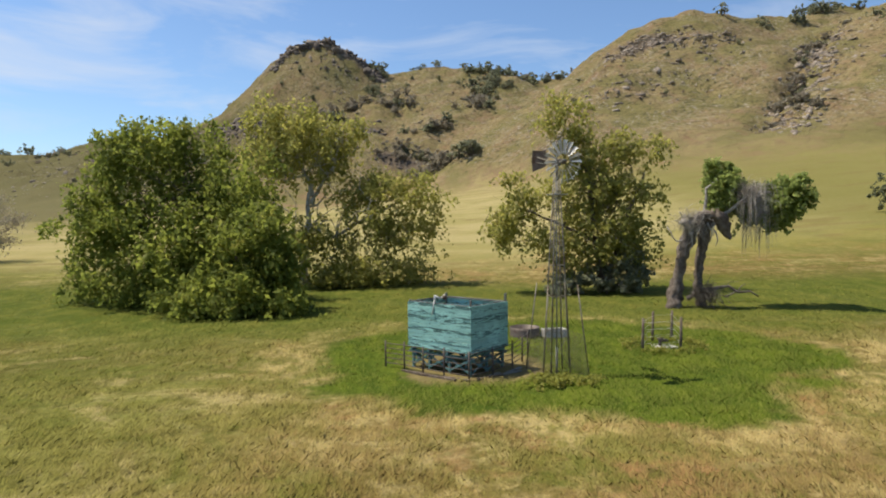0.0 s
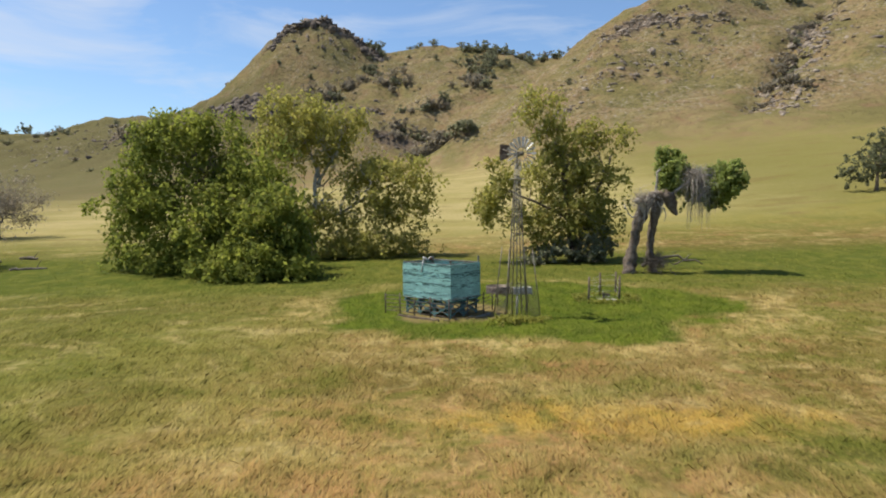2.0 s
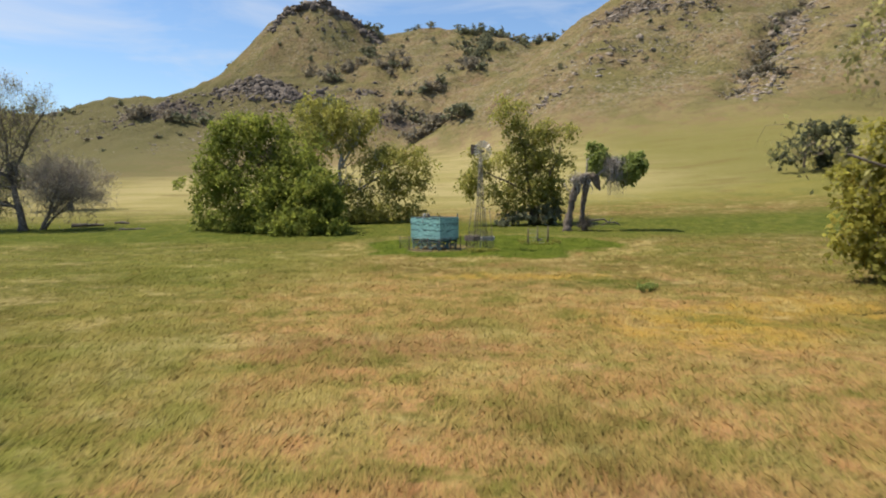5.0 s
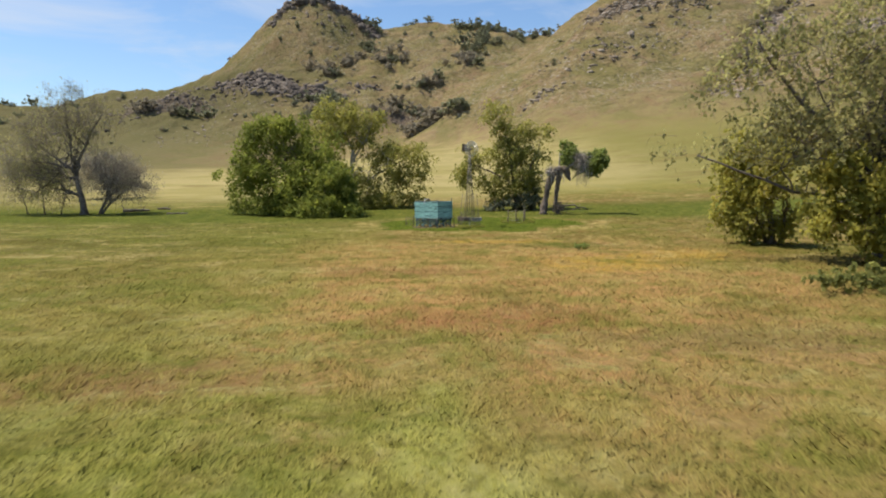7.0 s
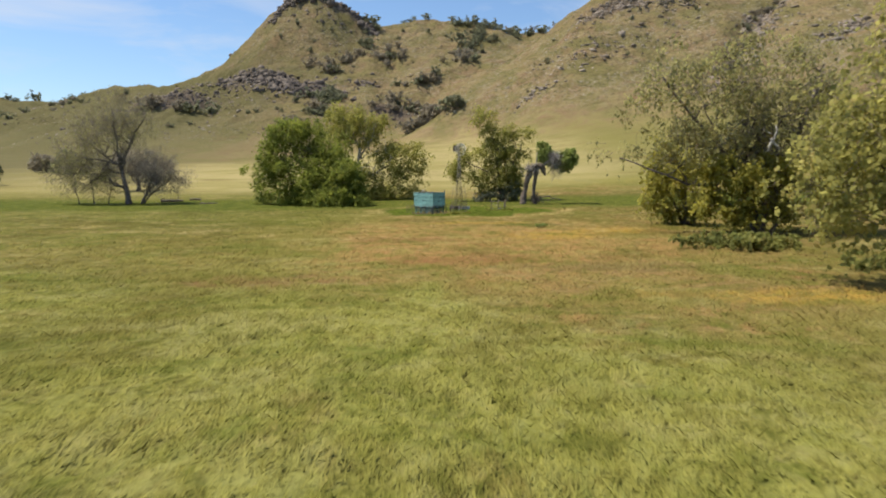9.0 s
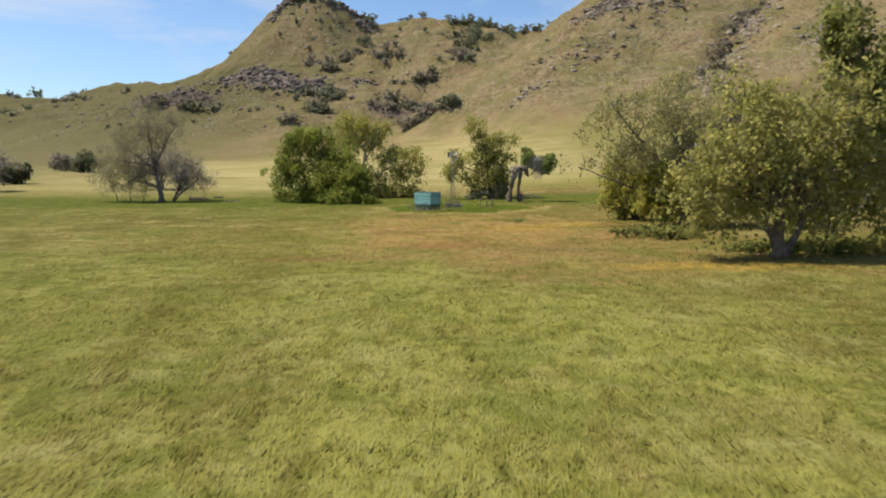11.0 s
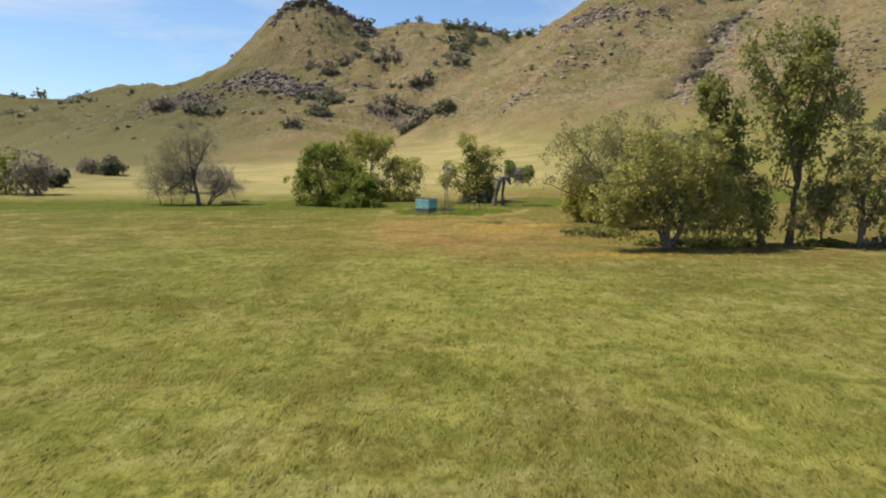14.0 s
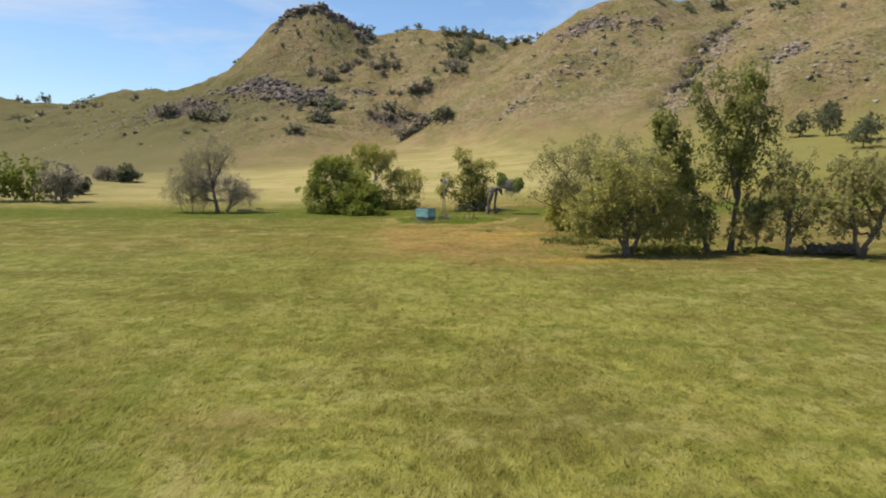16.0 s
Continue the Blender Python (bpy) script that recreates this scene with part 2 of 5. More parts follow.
    left = nd.math("MULTIPLY", nd.span(side, -2.0, -18.0, 0, 0.9), nd.span(nd.math("ABSOLUTE", nd.math("ADD", yy, 40.0)), 10.0, 26.0, 0.6, 1.0))
    col = nd.mix(left, col, fresh)
    # olive grass of the left side, deepened for lens vignetting too
    col = nd.mix(nd.math("MULTIPLY", nd.math("MULTIPLY", left, nd.span(mid, 0.35, 0.6, 0.35, 0.8)), nd.span(yy, -70.0, -40.0, 0.6, 1.0)), col, (0.092, 0.092, 0.020))
    # lens vignetting painted into the grass: darker olive towards the right
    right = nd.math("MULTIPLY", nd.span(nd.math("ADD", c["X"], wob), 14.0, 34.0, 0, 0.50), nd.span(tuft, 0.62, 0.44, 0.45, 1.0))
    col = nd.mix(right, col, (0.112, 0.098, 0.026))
    worn = nd.noise(nd.scaled(p, (1.0, 0.7, 1.0), 0.4), 0.085, 5, 0.66, 0.8)
    col = nd.mix(nd.math("MULTIPLY", nd.span(worn, 0.54, 0.63, 0, 0.58), nd.span(tuft, 0.66, 0.46, 0.35, 1.0)), col, (0.096, 0.078, 0.018))
    lawn = nd.noise(nd.scaled(p, (1.0, 0.8, 1.0), -0.5), 0.11, 5, 0.66, 0.6)
    col = nd.mix(nd.math("MULTIPLY", nd.span(lawn, 0.54, 0.64, 0, 0.55), nd.span(yy, -10.0, -60.0, 0.3, 1.0)), col, (0.120, 0.150, 0.026))
    col = nd.mix(nd.span(clump, 0.60, 0.76, 0, 0.40), col, (0.300, 0.262, 0.125))
    col = nd.mix(nd.span(clump, 0.48, 0.32, 0, 0.65), col, (0.084, 0.078, 0.018))
    # golden flowers
    for gx, gy, rx, ry in ((14, -34, 7, 6), (27, -67, 14, 2.6), (6, -18, 8, 2.2), (21, -30, 6, 4)):
        dx = nd.math("DIVIDE", nd.math("SUBTRACT", c["X"], gx), rx)
        dy = nd.math("DIVIDE", nd.math("SUBTRACT", c["Y"], gy), ry)
        r = nd.math("SQRT", nd.math("ADD", nd.math("MULTIPLY", dx, dx), nd.math("MULTIPLY", dy, dy)))
        r = nd.math("ADD", r, nd.math("MULTIPLY", nd.math("SUBTRACT", fine, 0.5), 1.8))
        col = nd.mix(nd.math("MULTIPLY", nd.span(r, 1.15, 0.3, 0, 0.8), nd.span(tuft, 0.36, 0.58, 0.15, 1.0)), col, GOLD)
    # bare reddish patches, and damp hollows of darker grass
    for gx, gy, rx, ry, tint in HOLLOWS:
        dx = nd.math("DIVIDE", nd.math("SUBTRACT", c["X"], gx), rx)
        dy = nd.math("DIVIDE", nd.math("SUBTRACT", c["Y"], gy), ry)
        r = nd.math("SQRT", nd.math("ADD", nd.math("MULTIPLY", dx, dx), nd.math("MULTIPLY", dy, dy)))
        r = nd.math("ADD", r, nd.math("MULTIPLY", nd.math("SUBTRACT", fine, 0.5), 2.2))
        col = nd.mix(nd.math("MULTIPLY", nd.span(r, 1.2, 0.3, 0, 0.7), nd.span(tuft, 0.36, 0.56, 0.35, 1.0)), col, tint)
    # green weeds between the flowers
    dx = nd.math("DIVIDE", nd.math("SUBTRACT", c["X"], 13.0), 6.5)
    dy = nd.math("DIVIDE", nd.math("SUBTRACT", c["Y"], -21.5), 2.6)
    r = nd.math("ADD", nd.math("SQRT", nd.math("ADD", nd.math("MULTIPLY", dx, dx), nd.math("MULTIPLY", dy, dy))), nd.math("MULTIPLY", nd.math("SUBTRACT", fine, 0.5), 1.8))
    col = nd.mix(nd.math("MULTIPLY", nd.span(r, 1.2, 0.4, 0, 0.8), nd.span(tuft, 0.62, 0.42, 0.3, 1.0)), col, (0.082, 0.092, 0.020))
    # patchwork of rank green growth and seeding straw
    quilt = nd.noise(nd.scaled(p, (0.7, 1.25, 1.0), -0.15), 0.17, 5, 0.7, 1.1)
    seed = nd.mix(nd.span(yy, -30.0, -62.0), (0.430, 0.345, 0.155), (0.290, 0.275, 0.105))
    col = nd.mix(nd.math("MULTIPLY", nd.span(quilt, 0.51, 0.61, 0, 0.62), nd.span(clump, 0.66, 0.42, 0.35, 1.0)), col, (0.098, 0.116, 0.018))
    col = nd.mix(nd.math("MULTIPLY", nd.span(quilt, 0.47, 0.37, 0, 0.60), nd.span(tuft, 0.40, 0.58, 0.2, 1.0)), col, seed)
    # tussocks a step or two across: pale heads, dark hollows with painted-in shade
    lump = nd.noise(nd.scaled(p, (0.8, 1.1, 1.0), 0.25), 0.42, 5, 0.7, 0.9)
    col = nd.mix(nd.span(lump, 0.47, 0.34, 0, 0.55), col, nd.mix(0.5, col, (0.045, 0.046, 0.012)))
    col = nd.mix(nd.math("MULTIPLY", nd.span(lump, 0.53, 0.66, 0, 0.45), nd.span(clump, 0.38, 0.6, 0.3, 1.0)), col, nd.mix(0.55, col, (0.42, 0.36, 0.16)))
    # apron and hills
    slope = nd.mix(nd.span(mid, 0.40, 0.64), (0.228, 0.182, 0.088), (0.208, 0.149, 0.083))
    slope = nd.mix(nd.span(big, 0.42, 0.60, 0, 0.85), slope, (0.156, 0.140, 0.056))
    slope = nd.mix(nd.span(nd.noise(p, 0.045, 5, 0.68, 0.7), 0.53, 0.70, 0, 0.7), slope, (0.206, 0.126, 0.078))
    slope = nd.mix(nd.span(nd.noise(p, 0.30, 4, 0.7), 0.56, 0.74, 0, 0.55), slope, (0.077, 0.069, 0.036))
    apron = nd.mix(nd.span(nd.noise(nd.scaled(p, (0.6, 1.0, 1.0)), 0.07, 4, 0.6), 0.40, 0.62), (0.320, 0.270, 0.124), (0.255, 0.222, 0.086))
    apron = nd.mix(nd.span(nd.math("ADD", c["X"], wob), 30.0, 90.0, 0, 0.85), apron, (0.150, 0.140, 0.042))
    away = nd.math("MULTIPLY", nd.span(nd.math("ADD", c["Y"], wide), 230.0, 330.0), nd.span(nd.math("ADD", c["X"], wob), -40.0, -110.0, 0, 0.9))
    apron = nd.mix(away, apron, (0.112, 0.106, 0.036))
    foot = nd.math("MULTIPLY", nd.span(nd.math("ADD", c["Y"], nd.math("ADD", wob, wide)), 110.0, 55.0, 0, 0.75), nd.span(nd.math("ADD", c["X"], wob), 6.0, 30.0, 0.3, 1.0))
    apron = nd.mix(foot, apron, nd.mix(nd.span(mid, 0.42, 0.60), (0.176, 0.158, 0.032), (0.116, 0.122, 0.022)))
    apron = nd.mix(nd.span(nd.noise(nd.scaled(p, (0.35, 1.0, 1.0), 0.1), 0.11, 4, 0.65, 0.4), 0.55, 0.68, 0, 0.6), apron, (0.150, 0.112, 0.044))
    apron = nd.mix(nd.span(tuft, 0.52, 0.70, 0, 0.35), apron, (0.270, 0.235, 0.100))
    rise = nd.math("SUBTRACT", c["Z"], nd.math("MULTIPLY", c["X"], 0.08))
    brow = nd.math("ADD", nd.math("ADD", c["Y"], nd.math("MULTIPLY", wob, 0.8)), nd.math("MULTIPLY", nd.math("MAXIMUM", nd.math("SUBTRACT", -130.0, c["X"]), 0.0), 1.2))
    brow = nd.math("MULTIPLY", nd.span(brow, 285.0, 325.0), nd.span(c["X"], 10.0, -50.0))
    climb = nd.span(nd.math("ADD", rise, nd.math("ADD", wob, nd.math("MULTIPLY", wide, 0.5))), 14.0, 44.0)
    slope = nd.mix(nd.math("MAXIMUM", brow, climb), apron, slope)
    rubble = nd.math("MULTIPLY", nd.span(nd.noise(p, 0.42, 5, 0.8), 0.53, 0.60), nd.span(nd.noise(p, 0.03, 4, 0.65), 0.40, 0.56))
    slope = nd.mix(nd.math("MULTIPLY", rubble, nd.span(nd.math("ADD", c["Z"], nd.math("MULTIPLY", c["X"], -0.09)), 34.0, 60.0, 0, 0.85)), slope, (0.322, 0.280, 0.231))
    scrub = nd.math("MULTIPLY", nd.span(nd.noise(p, 0.30, 5, 0.8), 0.505, 0.59), nd.span(nd.math("ADD", c["Z"], nd.math("MULTIPLY", c["X"], -0.09)), 34.0, 60.0, 0, 0.8))
    slope = nd.mix(scrub, slope, (0.084, 0.076, 0.038))
    slope = nd.mix(nd.math("MULTIPLY", nd.span(nd.math("ADD", c["X"], wide), -70.0, -260.0, 0, 0.85), nd.span(nd.math("ADD", c["Z"], wob), 165.0, 120.0, 0.15, 1.0)), slope, (0.112, 0.104, 0.048))
    # bare stony ground of the crags, with crevice shade painted in as dark colour
    for gx, gy, rx, ry in ((-180, 566, 62, 32), (-54, 500, 24, 15), (-150, 757, 66, 9), (-275, 512, 55, 20), (150, 497, 34, 14)):
        dx = nd.math("DIVIDE", nd.math("SUBTRACT", c["X"], gx), rx)
        dy = nd.math("DIVIDE", nd.math("SUBTRACT", c["Y"], gy), ry)
        r = nd.math("SQRT", nd.math("ADD", nd.math("MULTIPLY", dx, dx), nd.math("MULTIPLY", dy, dy)))
        r = nd.math("ADD", r, nd.math("MULTIPLY", nd.math("SUBTRACT", nd.noise(p, 0.12, 5, 0.75), 0.5), 2.6))
        slope = nd.mix(nd.span(r, 1.1, 0.7, 0, 0.8), slope, (0.120, 0.095, 0.078))
    col = nd.mix(nd.span(yy, 40.0, 80.0), col, slope)
    # damp creek line among the trees
    creek = nd.math("ABSOLUTE", nd.math("SUBTRACT", nd.math("ADD", c["Y"], nd.math("MULTIPLY", wob, 0.5)), 26.0))
    col = nd.mix(nd.span(creek, 22.0, 8.0, 0, 0.9), col, nd.mix(nd.span(fine, 0.4, 0.7), DEEP, (0.140, 0.150, 0.028)))
    # lush ring round the windmill
    dx = nd.math("DIVIDE", nd.math("SUBTRACT", c["X"], 5.0), 14.5)
    dy = nd.math("DIVIDE", nd.math("SUBTRACT", c["Y"], 4.5), 11.0)
    ring = nd.math("SQRT", nd.math("ADD", nd.math("MULTIPLY", dx, dx), nd.math("MULTIPLY", dy, dy)))
    ring = nd.math("ADD", ring, nd.math("MULTIPLY", nd.math("SUBTRACT", mid, 0.5), 0.9))
    lush = nd.mix(nd.span(fine, 0.38, 0.68), (0.056, 0.090, 0.010), (0.104, 0.140, 0.015))
    fringe = nd.math("MULTIPLY", nd.span(nd.math("ABSOLUTE", nd.math("SUBTRACT", ring, 1.10)), 0.20, 0.04), nd.math("MULTIPLY", nd.span(tuft, 0.42, 0.60, 0.1, 0.7), nd.span(patch, 0.42, 0.58, 0.1, 1.0)))
    col = nd.mix(fringe, col, STRAW)
    col = nd.mix(nd.span(ring, 1.08, 0.92), col, lush)
    # trampled straw and bare soil by the tank
    dx = nd.math("SUBTRACT", c["X"], 0.2)
    dy = nd.math("SUBTRACT", c["Y"], 2.6)
    tread = nd.math("SQRT", nd.math("ADD", nd.math("MULTIPLY", dx, dx), nd.math("MULTIPLY", dy, dy)))
    tread = nd.math("ADD", tread, nd.math("MULTIPLY", nd.math("SUBTRACT", fine, 0.5), 4.0))
    col = nd.mix(nd.span(tread, 4.4, 3.0, 0, 0.8), col, (0.252, 0.189, 0.091))
    return nd.mix(0.75, col, nd.mix(grit, (0.28, 0.28, 0.28), (0.74, 0.74, 0.70)), "OVERLAY"), fine, grit


def ground_material():
    nd = Nodes("grassland")
    p = nd.pos()
    col, fine, grit = meadow(nd, p)
    # matted old growth between the living blades of the valley floor, darkened for their shade
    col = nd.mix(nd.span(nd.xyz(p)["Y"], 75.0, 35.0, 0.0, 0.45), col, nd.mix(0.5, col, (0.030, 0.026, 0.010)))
    h = nd.math("ADD", nd.math("MULTIPLY", fine, 1.0), nd.math("MULTIPLY", grit, 0.5))
    h = nd.math("ADD", h, nd.math("MULTIPLY", nd.noise(p, 0.25, 4, 0.7), 2.0))
    rough = nd.math("MULTIPLY", nd.noise(p, 0.10, 6, 0.72, 0.5), nd.span(nd.xyz(p)["Z"], 30.0, 60.0, 0.0, 16.0))
    h = nd.math("ADD", h, rough)
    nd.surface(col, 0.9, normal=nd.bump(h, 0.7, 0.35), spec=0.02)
    return nd.mat


def blade_material():
    nd = Nodes("grass_blades")
    col, fine, grit = meadow(nd, nd.pos())
    i = nd.island()
    col = nd.mix(nd.span(i, 0.0, 1.0, 0.0, 0.25), col, (0.340, 0.320, 0.085))
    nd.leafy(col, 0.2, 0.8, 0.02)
    return nd.mat


def leaf_material(name, light, dark, tip, through=0.62):
    nd = Nodes(name)
    i = nd.island()
    n = nd.noise(nd.local(), 0.7, 3, 0.6)
    w = nd.noise(nd.local(), 0.33, 3, 0.6)
    mid = tuple(0.45 * p + 0.55 * q for p, q in zip(dark, light))
    col = nd.mix(nd.span(w, 0.36, 0.62), dark, light)
    col = nd.mix(nd.span(i, 0.1, 0.9, 0.75, 0.25), col, mid)
    col = nd.mix(nd.span(n, 0.54, 0.70, 0, 0.7), col, tip)
    nd.leafy(col, through)
    return nd.mat


def bark_material(name, a, b, rough=0.85):
    nd = Nodes(name)
    p = nd.local()
    n = nd.noise(p, 2.2, 5, 0.65)
    f = nd.noise(nd.scaled(p, (9, 9, 1.6)), 2.0, 4, 0.6)
    col = nd.mix(nd.span(n, 0.38, 0.62), a, b)
    col = nd.mix(nd.span(f, 0.45, 0.75, 0, 0.6), col, (a[0] * 0.4, a[1] * 0.4, a[2] * 0.4))
    nd.surface(col, rough, normal=nd.bump(f, 0.8, 0.06), spec=0.2)
    return nd.mat


def rock_material(name, dark, pale):
    nd = Nodes(name)
    p = nd.pos()
    n = nd.noise(p, 0.35, 5, 0.65)
    f = nd.noise(p, 2.5, 4, 0.7)
    i = nd.island()
    col = nd.mix(nd.span(i, 0, 1), dark, pale)
    col = nd.mix(nd.span(n, 0.5, 0.7, 0, 0.7), col, (0.091, 0.070, 0.059))
    col = nd.mix(nd.span(f, 0.58, 0.78, 0, 0.4), col, (0.300, 0.262, 0.215))
    nd.surface(col, 0.9, normal=nd.bump(f, 0.7, 0.3), spec=0.2)
    return nd.mat


def paint_material(name, paint, bare, wear):
    """Flaking paint on weathered boards."""
    nd = Nodes(name)
    p = nd.pos()
    r = nd.random()
    streak = nd.noise(nd.scaled(p, (0.8, 0.8, 8.0)), 1.9, 5, 0.68, 0.3)
    chip = nd.noise(nd.scaled(p, (2.0, 2.0, 9.0)), 4.0, 4, 0.7)
    big = nd.noise(p, 0.8, 3, 0.6)
    tone = nd.mix(nd.span(r, 0, 1), tuple(v * 0.82 for v in paint), tuple(min(1, v * 1.18) for v in paint))
    tone = nd.mix(nd.span(big, 0.42, 0.64, 0, 0.6), tone, tuple(min(1, v * 1.25 + 0.04) for v in paint))
    worn = nd.math("ADD", nd.math("MULTIPLY", streak, 0.7), nd.math("ADD", nd.math("MULTIPLY", chip, 0.3), nd.math("MULTIPLY", r, wear)))
    col = nd.mix(nd.span(worn, 0.57, 0.66, 0, 0.92), tone, bare)
    nd.surface(col, nd.span(worn, 0.5, 0.75, 0.55, 0.9), normal=nd.bump(streak, 0.5, 0.01))
    return nd.mat


def metal_material(name, colour, rust, amount, rough=0.5, metal=0.7):
    nd = Nodes(name)
    p = nd.local()
    n = nd.noise(p, 3.0, 5, 0.65)
    f = nd.noise(p, 18.0, 3, 0.6)
    fac = nd.span(nd.math("ADD", nd.math("MULTIPLY", n, 0.8), nd.math("MULTIPLY", f, 0.2)), 0.62 - amount, 0.72 - amount * 0.6)
    col = nd.mix(fac, colour, rust)
    nd.surface(col, nd.math("ADD", nd.math("MULTIPLY", fac, 0.35), rough), nd.math("MULTIPLY", nd.math("SUBTRACT", 1.0, fac), metal), nd.bump(f, 0.3, 0.004))
    return nd.mat


M_GROUND = ground_material()
M_BLADE = blade_material()
M_LEAF_OAK = leaf_material("leaf_green", (0.300, 0.335, 0.062), (0.105, 0.140, 0.030), (0.365, 0.345, 0.085))
M_LEAF_SYC = leaf_material("leaf_sycamore", (0.430, 0.410, 0.100), (0.210, 0.220, 0.060), (0.490, 0.400, 0.150))
M_LEAF_BROWN = leaf_material("leaf_young", (0.440, 0.415, 0.160), (0.250, 0.245, 0.100), (0.450, 0.350, 0.190))
M_LEAF_GREY = leaf_material("leaf_grey", (0.390, 0.350, 0.260), (0.270, 0.240, 0.185), (0.330, 0.310, 0.200), 0.5)
# live oak leaf greyed and blued: haze over the far woods painted in
M_LEAF_DARK = leaf_material("leaf_live_oak_hazed", (0.310, 0.320, 0.190), (0.190, 0.206, 0.140), (0.300, 0.280, 0.190), 0.6)
# darker oak leaf, its blue-grey again haze put into the base colour
M_LEAF_HAZED = leaf_material("leaf_oak_hazed", (0.200, 0.215, 0.120), (0.110, 0.124, 0.075), (0.220, 0.205, 0.120))
M_LEAF_LIME = leaf_material("leaf_fresh", (0.370, 0.430, 0.125), (0.205, 0.255, 0.075), (0.390, 0.410, 0.145))
M_LEAF_POPLAR = leaf_material("leaf_cottonwood", (0.330, 0.335, 0.095), (0.130, 0.150, 0.048), (0.400, 0.335, 0.130))
M_LEAF_RUSTY = leaf_material("leaf_olive", (0.470, 0.440, 0.130), (0.240, 0.240, 0.075), (0.500, 0.400, 0.160))
M_LEAF_YELLOW = leaf_material("leaf_yellow_green", (0.460, 0.425, 0.085), (0.260, 0.255, 0.058), (0.500, 0.410, 0.110))
M_BARK = bark_material("bark_brown", (0.119, 0.087, 0.063), (0.189, 0.154, 0.119))
M_BARK_PALE = bark_material("bark_sycamore", (0.33, 0.29, 0.23), (0.60, 0.57, 0.50))
M_TWIG = bark_material("bare_twig", (0.20, 0.165, 0.13), (0.31, 0.265, 0.22))
M_BARK_GREY = bark_material("bark_grey", (0.105, 0.087, 0.070), (0.189, 0.164, 0.140))
M_BARK_OLD = bark_material("bark_old", (0.110, 0.086, 0.066), (0.210, 0.174, 0.142))
M_DEADWOOD = bark_material("dead_wood", (0.320, 0.280, 0.235), (0.470, 0.425, 0.370))
M_ROCK = rock_material("crag_rock", (0.084, 0.070, 0.060), (0.200, 0.168, 0.138))
M_STONE = rock_material("slope_stone", (0.182, 0.147, 0.115), (0.329, 0.280, 0.224))
M_PAINT = paint_material("turquoise_paint", (0.275, 0.525, 0.475), (0.028, 0.066, 0.064), 0.15)
# shade under the tank painted in: darker turquoise for legs, bearers and braces
M_PAINT_LOW = paint_material("turquoise_paint_shaded", (0.091, 0.196, 0.196), (0.032, 0.049, 0.049), 0.10)
M_WOOD = paint_material("weathered_timber", (0.140, 0.147, 0.133), (0.063, 0.052, 0.042), 0.10)
M_RUST = metal_material("rusty_pipe", (0.119, 0.098, 0.084), (0.070, 0.038, 0.025), 0.12, 0.6, 0.4)
M_GALV = metal_material("galvanised_steel", (0.56, 0.56, 0.54), (0.30, 0.21, 0.14), 0.0, 0.5, 0.35)
M_TOWER = metal_material("aged_tower_steel", (0.215, 0.195, 0.150), (0.110, 0.068, 0.044), 0.13, 0.55, 0.5)
M_CONCRETE = paint_material("concrete", (0.406, 0.385, 0.343), (0.252, 0.231, 0.196), 0.05)


# ---- mesh helpers ----
def raw_mesh(name, verts, faces, smooth=False):
    """A mesh from arrays; faces is an array of rows of equal length."""
    verts, faces = np.asarray(verts, np.float32), np.asarray(faces, np.int32)
    n, k = faces.shape
    me = bpy.data.meshes.new(name)
    me.vertices.add(len(verts))
    me.vertices.foreach_set("co", verts.ravel())
    me.loops.add(n * k)
    me.loops.foreach_set("vertex_index", faces.ravel())
    me.polygons.add(n)
    me.polygons.foreach_set("loop_start", np.arange(0, n * k, k, dtype=np.int32))
    if smooth:
        me.polygons.foreach_set("use_smooth", np.ones(n, bool))
    me.update(calc_edges=True)
    return me


def thing(name, label, category, x=0.0, y=0.0, z=None, turn=0.0, group="", kind=""):
    ob = new(name)
    ob.empty_display_size = 0.3
    ob.matrix_basis = pose(x, y, ground(x, y) if z is None else z, 0, 0, turn)
    return tagged(ob, label, category, group, kind)


def part(name, data, material, parent, label="", m=None):
    """One mesh object under a thing or a part; data is a bmesh or a mesh."""
    if isinstance(data, bmesh.types.BMesh):
        me = bpy.data.meshes.new(name)
        data.to_mesh(me)
        data.free()
    else:
        me = data
    if not me.materials:
        me.materials.append(material)
    ob = new(name, me)
    ob.parent = parent
    if m is not None:
        ob.matrix_basis = m
    return tagged(ob, label)


